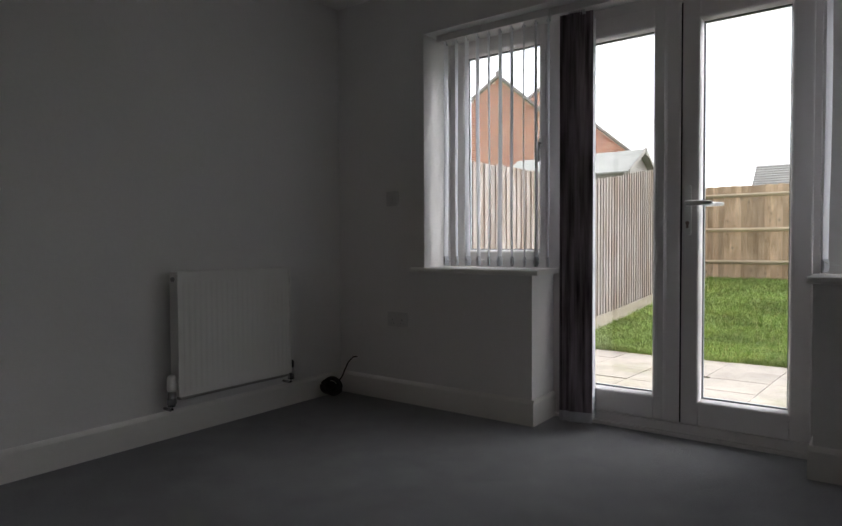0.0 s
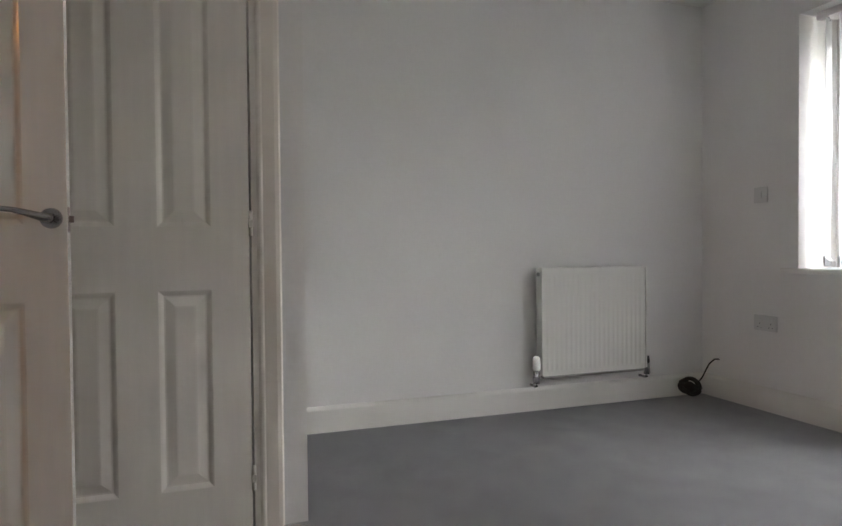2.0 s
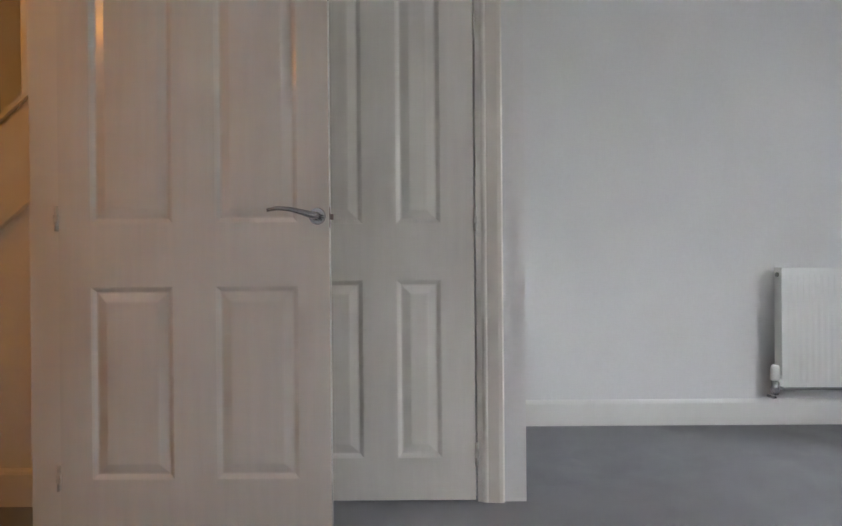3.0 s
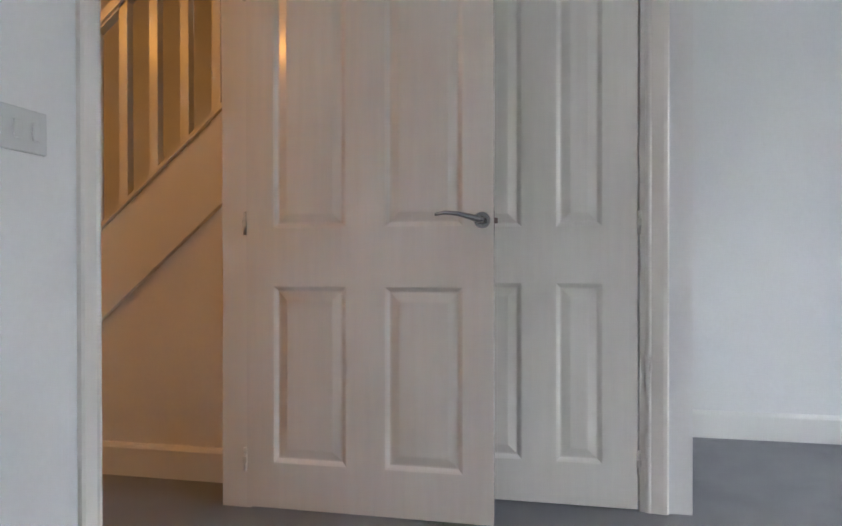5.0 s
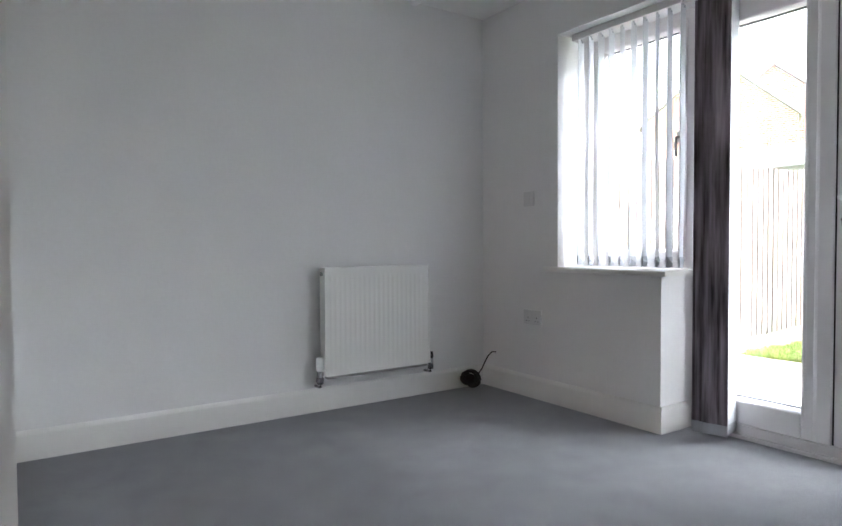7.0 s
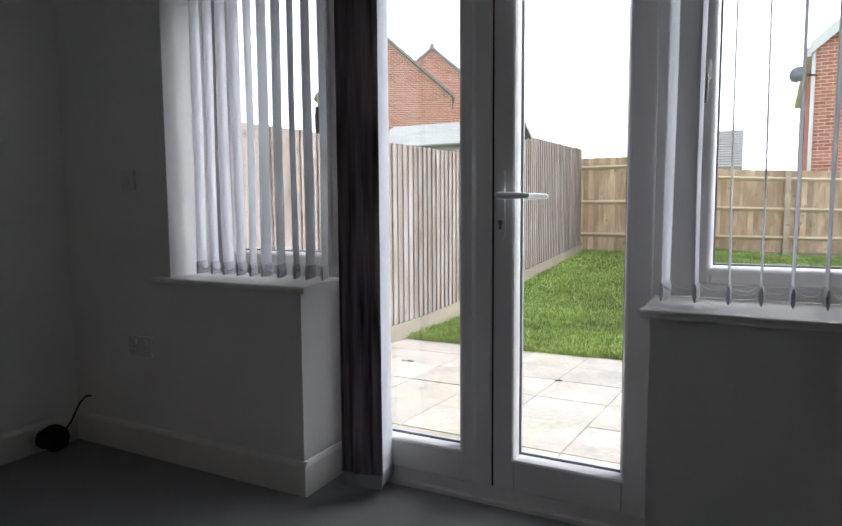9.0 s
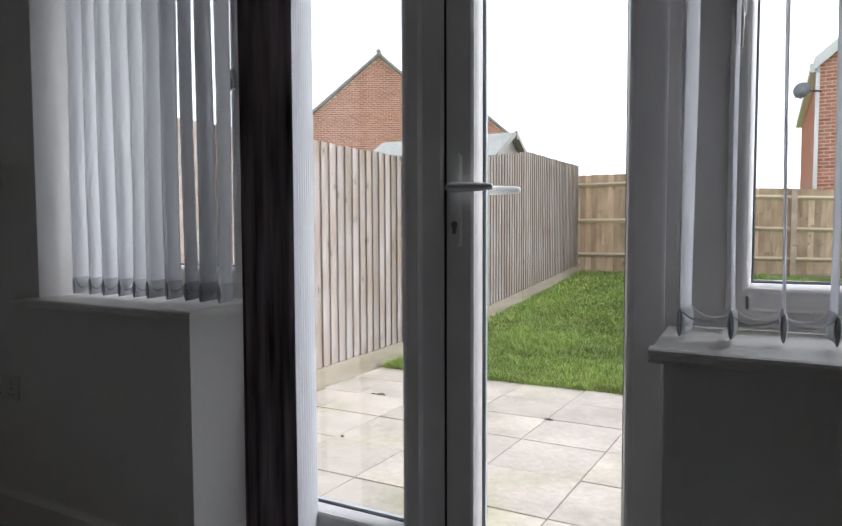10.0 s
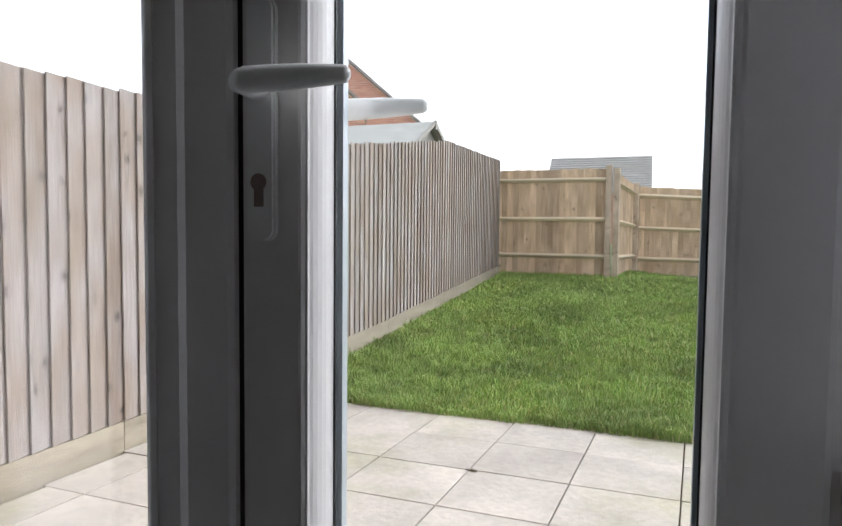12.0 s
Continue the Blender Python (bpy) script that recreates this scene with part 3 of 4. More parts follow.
# four-panel moulded doors, hinged on the face towards the room
def panel_mesh(y0, y1, z0, z1, xf, xb):
    bm = bmesh.new()

    def ring(i, x):
        return [bm.verts.new(p) for p in ((x, y0 + i, z0 + i), (x, y1 - i, z0 + i), (x, y1 - i, z1 - i), (x, y0 + i, z1 - i))]

    rings = [ring(0, xb), ring(0, xf), ring(0.006, xf - 0.003), ring(0.015, xf - 0.0095), ring(0.02, xf - 0.0095), ring(0.047, xf - 0.0015), ring(0.052, xf - 0.001)]
    for a, b in zip(rings, rings[1:]):
        for k in range(4):
            bm.faces.new((a[k], a[(k + 1) % 4], b[(k + 1) % 4], b[k]))
    bm.faces.new(rings[0]), bm.faces.new(rings[-1])
    bmesh.ops.recalc_face_normals(bm, faces=bm.faces[:])
    return bm


def panel_door(name, label, y0, y1, xf, stile, mid, zs, hinge_y, hinge_x):
    d = thing(name, xf - 0.02, (y0 + y1) / 2, 0, label, "door")
    xb, top = xf - 0.036, 1.985
    pw = (y1 - y0 - 2 * stile - mid) / 2
    cols = [(y0 + stile, y0 + stile + pw), (y1 - stile - pw, y1 - stile)]
    rows = [(xb, xf, y0, y0 + stile, 0.008, top), (xb, xf, y1 - stile, y1, 0.008, top), (xb, xf, cols[0][1], cols[1][0], 0.008, top)]
    edges = [0.008, *[z for pair in zs for z in pair], top]
    for c0, c1 in cols:
        for k in range(0, len(edges), 2):
            rows.append((xb, xf, c0, c1, edges[k], edges[k + 1]))
    body = part("leaf", boxes(*rows), M_DOOR_WARM, d)
    for c0, c1 in cols:
        for z0, z1 in zs:
            part("panel", panel_mesh(c0, c1, z0, z1, xf, xb), M_DOOR_WARM, body)
    for hz in (0.17, 0.99, 1.8):
        hinge = part("hinge", tube([(hinge_x, hinge_y, hz - 0.04), (hinge_x, hinge_y, hz + 0.04)], 0.0065, 10), M_HINGE, d, "small painted butt hinge", smooth=True)
        part("knuckle", boxes((hinge_x - 0.008, hinge_x + 0.007, hinge_y - 0.0075, hinge_y + 0.0075, hz - 0.014, hz + 0.012), bevel=0.002), M_HINGE, hinge)
    return d


A0, A1, AX = -4.098, -3.244, 1.22
hall_door = panel_door("hall_door", "white four-panel door standing open into the room", A0, A1, AX, 0.1, 0.135, [(0.165, 0.772), (0.972, 1.86)], A0 - 0.006, AX)
rose = part("rose", tube([(AX, A1 - 0.037, 0.99), (AX + 0.008, A1 - 0.037, 0.99)], [0.027, 0.025], 20), M_CHROME, hall_door, "round chrome rose", smooth=False)
part("neck", tube([(AX + 0.006, A1 - 0.037, 0.99), (AX + 0.045, A1 - 0.037, 0.99)], [0.012, 0.01], 14), M_CHROME, rose, smooth=True)
part("lever", tube([(AX + 0.043, A1 - 0.028, 0.988), (AX + 0.05, A1 - 0.045, 0.99), (AX + 0.052, A1 - 0.075, 0.999), (AX + 0.052, A1 - 0.11, 1.008), (AX + 0.051, A1 - 0.15, 1.012), (AX + 0.05, A1 - 0.182, 1.006)], [0.011, 0.0115, 0.0095, 0.0075, 0.0065, 0.005], 10), M_CHROME, rose, "curved chrome lever", smooth=True)
latch = part("latch_plate", boxes((AX - 0.03, AX - 0.006, A1 - 0.001, A1 + 0.0015, 0.955, 1.02), bevel=0.0007), M_BRASS, hall_door, "brass latch plate on the door edge")
part("latch_bolt", boxes((AX - 0.025, AX - 0.012, A1, A1 + 0.012, 0.98, 0.998), bevel=0.002), M_BRASS, latch)

cupboard_door = panel_door("cupboard_door", "closed white four-panel door of the understairs cupboard", -3.436, -2.772, 0.995, 0.117, 0.119, [(0.156, 0.78), (0.978, 1.86)], -2.768, 0.999)


def lining(name, rows, label):
    return structure(name, boxes(*rows, bevel=0.002), M_FRAME_WARM, label, "door frame")


lining("door_lining_cupboard", [(0.88, 0.994, -2.766, -2.736, 0, 2.03), (0.88, 0.994, -3.47, -3.44, 0, 2.03), (0.88, 0.994, -3.44, -2.766, 1.992, 2.03)], "white painted lining of the cupboard doorway")
lining("door_lining_hall", [(1.19, 1.214, YS - 0.104, YS + 0.004, 0, 2.03), (1.952, 1.98, YS - 0.104, YS + 0.002, 0, 2.03), (1.214, 1.952, YS - 0.104, YS + 0.002, 1.992, 2.03)], "white painted lining of the hall doorway")


def architrave_upright(name, axis, a0, a1, face, flip):
    """A moulded upright 2 m high; a0 is its inner edge, face the wall it is nailed to."""
    w = a1 - a0
    prof = [(a0, face), (a0, face + 0.009), (a0 + 0.1 * w, face + 0.012), (a0 + 0.18 * w, face + 0.0125), (a0 + 0.26 * w, face + 0.010), (a0 + 0.75 * w, face + 0.016), (a0 + 0.92 * w, face + 0.016), (a1, face + 0.011), (a1, face)]
    if axis == "y":
        prof = [(q, p) for p, q in prof]
    return structure(name, prism(prof, 0, 2.09, "z"), M_FRAME_WARM, "white painted moulded architrave", "architrave")


architrave_upright("architrave_cupboard_hinge", "y", -2.748, -2.672, 0.99, 1)
architrave_upright("architrave_cupboard_latch", "y", -3.458, -3.53, 0.99, 1)
architrave_upright("architrave_hall", "x", 1.957, 2.023, YS, 1)
structure("architrave_head", boxes((0.99, 1.006, -3.53, -2.672, 2.012, 2.09), (1.2, 2.023, YS, YS + 0.016, 2.012, 2.09), bevel=0.003), M_FRAME_WARM, "white painted architrave over the doorways", "architrave")

# ---- hall and stairs ----
SLOPE, SB = 0.862, 0.63 + 0.862 * 4.824


def on_string(y):
    return SLOPE * y + SB


structure("wall_spandrel", prism([(YS - 0.1, 0), (YS - 0.1, on_string(YS - 0.1) + 0.1), (-5.5, on_string(-5.5) + 0.1), (-5.5, 0)], 0.9, 1.0), M_WALL, "off-white panel wall under the stair string", "wall")
stairs = thing("staircase", 0.5, -5.2, 0, "white painted closed-string stairs with square balusters", "staircase")
ya, yb = -5.75, YS - 0.1
part("string", prism([(ya, on_string(ya)), (yb, on_string(yb)), (yb, on_string(yb) + 0.355), (ya, on_string(ya) + 0.355)], 0.985, 1.022, bevel=0.002), M_GLOSS, stairs, "white painted outer string")
part("string_cap", prism([(ya, on_string(ya) + 0.355), (yb, on_string(yb) + 0.355), (yb, on_string(yb) + 0.38), (ya, on_string(ya) + 0.38)], 0.97, 1.034, bevel=0.003), M_GLOSS, stairs)
part("handrail", prism([(ya, on_string(ya) + 1.165), (yb, on_string(yb) + 1.165), (yb, on_string(yb) + 1.23), (ya, on_string(ya) + 1.23)], 0.972, 1.03, bevel=0.01), M_GLOSS, stairs)
part("newel_post", boxes((0.955, 1.045, -5.84, -5.75, 0, 1.2), bevel=0.006), M_GLOSS, stairs)
for k in range(12):
    y = -4.19 - 0.1345 * k
    part("baluster", boxes((0.982, 1.02, y - 0.019, y + 0.019, on_string(y) + 0.36, on_string(y) + 1.18), bevel=0.002, seg=1), M_GLOSS, stairs)
for k in range(9):
    y0 = -5.75 + 0.222 * k
    part("step", boxes((0.0, 0.985, y0 - 0.02, y0 + 0.222, 0.19 * k + 0.16, 0.19 * (k + 1)), (0.0, 0.985, y0, y0 + 0.02, 0.19 * k, 0.19 * k + 0.16)), M_CARPET, stairs, "grey carpeted step")

# ---- radiator ----


def radiator():
    y0, y1, z0, z1 = -1.187, -0.494, 0.205, 0.798
    r = thing("radiator", 0.06, (y0 + y1) / 2, z0, "white steel convector radiator hung on the wall", "radiator")
    bm = bmesh.new()
    n = 21
    prof = [(y0 + 0.012, 0.085), (y0 + 0.012, 0.094)]
    pitch = (y1 - y0 - 0.05) / n
    for k in range(n):
        a = y0 + 0.025 + k * pitch
        prof += [(a + 0.15 * pitch, 0.094), (a + 0.36 * pitch, 0.0958), (a + 0.64 * pitch, 0.0958), (a + 0.85 * pitch, 0.094)]
    prof += [(y1 - 0.012, 0.094), (y1 - 0.012, 0.085)]
    levels = [(z0, 0.0), (z0 + 0.022, 0.0), (z0 + 0.04, 1.0), (z1 - 0.055, 1.0), (z1 - 0.035, 0.0), (z1 - 0.004, 0.0)]
    grid = [[bm.verts.new((0.094 + (x - 0.094) * f if x > 0.094 else x, y, z)) for y, x in prof] for z, f in levels]
    for a, b in zip(grid, grid[1:]):
        for k in range(len(prof) - 1):
            bm.faces.new((a[k], a[k + 1], b[k + 1], b[k]))
    bm.faces.new(grid[0]), bm.faces.new(grid[-1])
    bmesh.ops.recalc_face_normals(bm, faces=bm.faces[:])
    part("front_panel", bm, M_RAD, r, "fluted front panel")
    part("back_panel", boxes((0.034, 0.046, y0 + 0.012, y1 - 0.012, z0, z1 - 0.004), bevel=0.002), M_RAD, r)
    part("convector", boxes(*[(0.05, 0.083, y0 + 0.05 + 0.03 * k, y0 + 0.052 + 0.03 * k, z0 + 0.05, z1 - 0.03) for k in range(20)]), M_RAD, r)
    # Made-up dark strip in place of the shadow on the wall below.
    part("bottom_shade_strip", boxes((0.05, 0.086, y0 + 0.015, y1 - 0.015, z0 - 0.016, z0 + 0.012), bevel=0.004), M_NICKEL, r, "dark strip standing in for the shadow below the radiator")
    for ya_, yb_ in ((y0, y0 + 0.011), (y1 - 0.011, y1)):
        part("side_cover", boxes((0.032, 0.099, ya_, yb_, z0 + 0.004, z1), bevel=0.003), M_RAD, r)
    grille = [(0.034, 0.04, y0, y1, z1 - 0.008, z1), (0.092, 0.099, y0, y1, z1 - 0.008, z1)] + [(0.04, 0.092, y0 + 0.004 + 0.0228 * k, y0 + 0.012 + 0.0228 * k, z1 - 0.006, z1) for k in range(31)]
    part("top_grille", boxes(*grille), M_RAD, r)
    part("bleed_plug", tube([(0.066, y0 - 0.008, z1 - 0.035), (0.066, y0 + 0.004, z1 - 0.035)], 0.011, 12), M_NICKEL, r, "dark vent plug")
    for z in (z0 + 0.1, z1 - 0.1):
        for y in (y0 + 0.1, y1 - 0.1):
            part("bracket", boxes((0.0, 0.036, y - 0.02, y + 0.02, z - 0.03, z + 0.03), bevel=0.002), M_RAD, r)
    v = part("thermostatic_valve", tube([(0.066, y0 - 0.018, 0.165), (0.066, y0 - 0.018, 0.235)], [0.018, 0.016], 14), M_CHROME, r, "chrome valve body", smooth=True)
    part("valve_tail", tube([(0.066, y0 - 0.016, 0.22), (0.066, y0 + 0.012, 0.22)], 0.011, 12), M_CHROME, v, smooth=True)
    part("valve_nut", tube([(0.066, y0 - 0.018, 0.178), (0.066, y0 - 0.018, 0.2)], 0.024, 6), M_CHROME, v)
    part("valve_head", tube([(0.066, y0 - 0.016, 0.236), (0.066, y0 - 0.016, 0.244), (0.066, y0 - 0.016, 0.30), (0.066, y0 - 0.016, 0.312)], [0.017, 0.023, 0.021, 0.014], 16), M_PLASTIC, v, "white thermostatic head", smooth=True)
    part("pipe", tube([(0.066, y0 - 0.016, 0.17), (0.066, y0 - 0.016, 0.15), (0.05, y0 - 0.016, 0.145), (-0.002, y0 - 0.016, 0.145)], 0.0075, 10), M_CHROME, v, smooth=True)
    v = part("lockshield_valve", tube([(0.066, y1 + 0.022, 0.165), (0.066, y1 + 0.022, 0.235)], [0.018, 0.016], 14), M_CHROME, r, "chrome valve body", smooth=True)
    part("valve_tail", tube([(0.066, y1 + 0.022, 0.22), (0.066, y1 - 0.012, 0.22)], 0.011, 12), M_CHROME, v, smooth=True)
    part("valve_cap", tube([(0.066, y1 + 0.022, 0.236), (0.066, y1 + 0.022, 0.27)], [0.018, 0.015], 12), M_BLACK, v, "dark plastic cap", smooth=True)
    part("pipe", tube([(0.066, y1 + 0.022, 0.17), (0.066, y1 + 0.022, 0.15), (0.05, y1 + 0.022, 0.145), (-0.002, y1 + 0.022, 0.145)], 0.0075, 10), M_CHROME, v, smooth=True)


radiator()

# ---- electrics ----


def wall_plate(name, label, category, x, z, w, y, sign, rockers, sockets=False):
    p = thing(name, x, y, z - 0.043, label, category)
    a, b = sorted((y, y + sign * 0.009))
    plate = part("plate", boxes((x - w / 2, x + w / 2, a, b, z - 0.043, z + 0.043), bevel=0.003), M_GREYPL, p)
    n = rockers
    a, b = sorted((y + sign * 0.008, y + sign * 0.0125))
    for k in range(n):
        cx = x + (k - (n - 1) / 2) * (w / (n + 0.3))
        part("rocker", boxes((cx - 0.009, cx + 0.009, a, b, z - (-0.008 if sockets else 0.018), z + (0.03 if sockets else 0.018)), bevel=0.0015), M_GREYPL, plate)
    if sockets:
        for cx in (x - 0.036, x + 0.036):
            a, b = sorted((y + sign * 0.0085, y + sign * 0.0095))
            part("pin_holes", boxes((cx - 0.002, cx + 0.002, a, b, z - 0.006, z), (cx - 0.014, cx - 0.008, a, b, z - 0.025, z - 0.022), (cx + 0.008, cx + 0.014, a, b, z - 0.025, z - 0.022)), M_BLACK, plate)
    return p


wall_plate("wall_socket", "white plastic double power socket on the wall", "socket", 0.465, 0.483, 0.146, 0.0, -1, 2, True)
wall_plate("fused_switch", "white plastic single switch plate on the wall", "switch", 0.433, 1.19, 0.086, 0.0, -1, 1)
wall_plate("light_switch", "white plastic light switch plate beside the doorway", "switch", 2.186, 1.117, 0.146, YS, 1, 3)

cable = thing("coiled_cable", 0.1, -0.19, 0.0, "coil of black aerial cable lying against the skirting board", "cable")
ring, CC, CA, CB = [], Vector((0.10, -0.19, 0.068)), Vector((0.80, -0.60, 0)), Vector((0.60, 0.80, 0))
for k in range(24 * 9):
    a = 2 * math.pi * k / 24
    rr = 0.014 + 0.044 * abs(math.sin(k * 0.137 + 0.3))
    off = 0.026 * math.sin(k * 0.31 + 0.4) * math.cos(k * 0.07)
    ring.append(CC + CA * off + CB * (rr * math.cos(a) * 1.08) + Vector((0, 0, rr * math.sin(a))))
part("coil", tube(ring, 0.0062, 6), M_BLACK, cable, smooth=True)
part("inner_turns", tube([CC - CA * 0.02, CC - CA * 0.008, CC + CA * 0.008, CC + CA * 0.02], [0.02, 0.036, 0.036, 0.02], 14), M_BLACK, cable, smooth=True)
part("tie", tube([CC + CA * (0.036 * math.sin(t)) + CB * (0.042 + 0.026 * math.cos(t)) for t in [i * math.pi / 6 for i in range(13)]], 0.003, 5), M_BLACK, cable, smooth=True)
part("tail", tube([(0.125, -0.15, 0.1), (0.128, -0.12, 0.13), (0.13, -0.1, 0.165), (0.145, -0.085, 0.21), (0.175, -0.075, 0.242), (0.205, -0.07, 0.246)], 0.0045, 7), M_BLACK, cable, smooth=True)

PX, PY = 1.04, -1.22
pendant = thing("pendant_light", PX, PY, 1.88, "unlit white pendant lamp holder hanging from the ceiling", "ceiling light")
part("ceiling_rose", tube([(PX, PY, H), (PX, PY, H - 0.018), (PX, PY, H - 0.028)], [0.038, 0.036, 0.012], 24), M_PLASTIC, pendant, smooth=True)
part("flex", tube([(PX, PY, H - 0.02), (PX, PY, 2.03)], 0.0035, 8), M_PLASTIC, pendant)
part("lamp_holder", tube([(PX, PY, 2.05), (PX, PY, 2.035), (PX, PY, 1.99), (PX, PY, 1.985), (PX, PY, 1.97)], [0.009, 0.015, 0.018, 0.022, 0.021], 18), M_PLASTIC, pendant, smooth=True)
part("bulb", tube([(PX, PY, 1.972), (PX, PY, 1.955), (PX, PY, 1.935), (PX, PY, 1.91), (PX, PY, 1.893), (PX, PY, 1.885)], [0.013, 0.016, 0.027, 0.03, 0.021, 0.004], 18), M_PLASTIC, pendant, "white opal bulb, not lit", smooth=True)

# ---- vertical blinds ----


def louvre(w, z0, z1, bow, phase, thick=0.0006, ribs=0, f0=0.0, lens=False):
    """A hanging strip in local places: width along y, a slight bow and sway."""
    bm = bmesh.new()
    nz, ny = 14, max(5, 2 * ribs)
    sides = []
    for s in (-1, 1):
        grid = []
        for i in range(nz + 1):
            g = i / nz
            z = z1 + (z0 - z1) * g
            f = f0 + (1 - f0) * g
            th = thick * (0.15 + 0.85 * math.sin(math.pi * g) ** 0.6) if lens else thick
            sway = 0.004 * math.sin(phase + 5.0 * f) * f
            tw = 0.035 * math.sin(phase * 1.7 + 3.0 * f)
            row = []
            for j in range(ny + 1):
                v = (j / ny - 0.5) * w
                x = bow * (1 - (2 * v / w) ** 2) + sway + tw * v + (0.0022 * (j % 2) if ribs else 0)
                row.append(bm.verts.new((x + s * th, v, z)))
            grid.append(row)
        sides.append(grid)
        for i in range(nz):
            for j in range(ny):
                q = (grid[i][j], grid[i][j + 1], grid[i + 1][j + 1], grid[i + 1][j])
                bm.faces.new(q if s > 0 else q[::-1])
    g0, g1 = sides
    for i in range(nz):
        for j in (0, ny):
            q = (g0[i][j], g0[i + 1][j], g1[i + 1][j], g1[i][j])
            bm.faces.new(q if j == 0 else q[::-1])
    return bm


def blind(name, label, x0, x1, strips, z0, y=0.09, chain=True, rail=True):
    """strips: (x, y, turn in degrees, width, material)."""
    b = thing(name, (x0 + x1) / 2, y, z0, label, "vertical blind")
    if rail:
        hr = part("headrail", boxes((x0, x1, y - 0.021, y + 0.021, 2.062, HEAD - 0.001), bevel=0.003), M_UPVC, b)
    bottoms = []
    for k, (x, yy, turn, w, m) in enumerate(strips):
        p = Vector((x, yy, 0))
        rot = Matrix.Translation(p) @ Matrix.Rotation(radians(turn), 4, "Z")
        bm = louvre(w, z0 + 0.004, 2.052, 0.003, 1.3 * k, ribs=10 if w > 0.12 else 0)
        bmesh.ops.transform(bm, matrix=rot, verts=bm.verts[:])
        s = part("louvre", bm, m, b, smooth=w < 0.12)
        bm = louvre(w * 0.98, z0, z0 + 0.052, 0.003, 1.3 * k, 0.0052, f0=0.965, lens=True)
        bmesh.ops.transform(bm, matrix=rot, verts=bm.verts[:])
        part("weight_pocket", bm, M_POCKET, s, "grey bottom weight", smooth=True)
        bm = boxes((x - 0.009, x + 0.009, yy - 0.004, yy + 0.004, 2.04, 2.05), (x - 0.003, x + 0.003, yy - 0.003, yy + 0.003, 2.05, 2.064), bevel=0.001)
        part("hanger", bm, M_POCKET, s, "small grey hanger hook")
        bottoms.append((Vector((x, yy, z0 + 0.03)), rot, w))
    if chain:
        for (p, ra, wa), (q, rb, wb) in zip(bottoms, bottoms[1:]):
            for side in (-0.46, 0.46):
                a, c = ra @ Vector((0, side * wa, z0 + 0.045)), rb @ Vector((0, side * wb, z0 + 0.045))
                pts = [a.lerp(c, t / 8) - Vector((0, 0, (0.021 + 0.004 * math.sin(9.0 * p.x)) * 4 * (t / 8) * (1 - t / 8))) for t in range(9)]
                part("chain", tube(pts, 0.0014, 5), M_PLASTIC, b)
    return b


blind("window_blind", "white cloth vertical blind with its strips turned open", 0.70, 1.385,
      [(0.752 + 0.0695 * k, 0.09, 20 + 4 * math.sin(2.1 * k), 0.089, M_LOUVRE) for k in range(10)], 0.803)
blind("side_window_blind", "white cloth vertical blind with its strips turned edge-on", 2.545, 3.185,
      [(2.562 + 0.0765 * k, 0.085, (-9, -5, 0, 1, -1, 1, 2, 0)[k], 0.089, M_LOUVRE) for k in range(8)], 0.803, y=0.085)
blind("door_blind", "dark aubergine and white vertical blind stacked beside the doors", 1.392, 2.5,
      [(1.482 + 0.0128 * k, 0.1 + 0.002 * (k % 3), 108 + 5 * math.sin(1.9 * k), 0.089, M_LOUVRED) for k in range(7)] + [(1.55 + 0.0055 * k, 0.187, 10, 0.127, M_LOUVRE) for k in range(5)], 0.03, y=0.1, chain=False)

# ---- the garden ----


def bent(y, knots):
    for (a, p), (b, q) in zip(knots, knots[1:]):
        if y <= b:
            return p + (q - p) * max(0.0, min(1.0, (y - a) / (b - a)))
    return knots[-1][1]


GROUND = [(0.3, -0.15), (4.4, -0.15), (7.0, 0.0), (10.5, 0.2), (14.0, 0.22), (400.0, 0.3)]
TOPS = [(0.3, 1.60), (4.4, 1.68), (7.4, 2.12), (10.5, 2.2)]


def fall(x, y):
    """The far corner of the lawn lies a little lower."""
    return -0.1 * np.clip((x - 2.2) / 1.0, 0, 1) * np.clip((y - 6.0) / 4.5, 0, 1)


def ground():
    bm = bmesh.new()
    ys = [-300, 0.29, 0.3, 3.22, 3.3, 4.4, 5.5, 7, 8.5, 10.5, 14, 40, 900]
    xs = [-900, -20, -0.1, 2.2, 3.2, 6, 20, 900]
    low = [-0.2 if y < 3.25 else bent(y, GROUND) for y in ys]
    grid = [[bm.verts.new((x, y, z + float(fall(x, y)))) for x in xs] for y, z in zip(ys, low)]
    for i in range(len(ys) - 1):
        for j in range(len(xs) - 1):
            bm.faces.new((grid[i][j], grid[i][j + 1], grid[i + 1][j + 1], grid[i + 1][j]))
    return bm


structure("ground", ground(), M_GRASS, "green lawn rising gently away from the house", "ground")


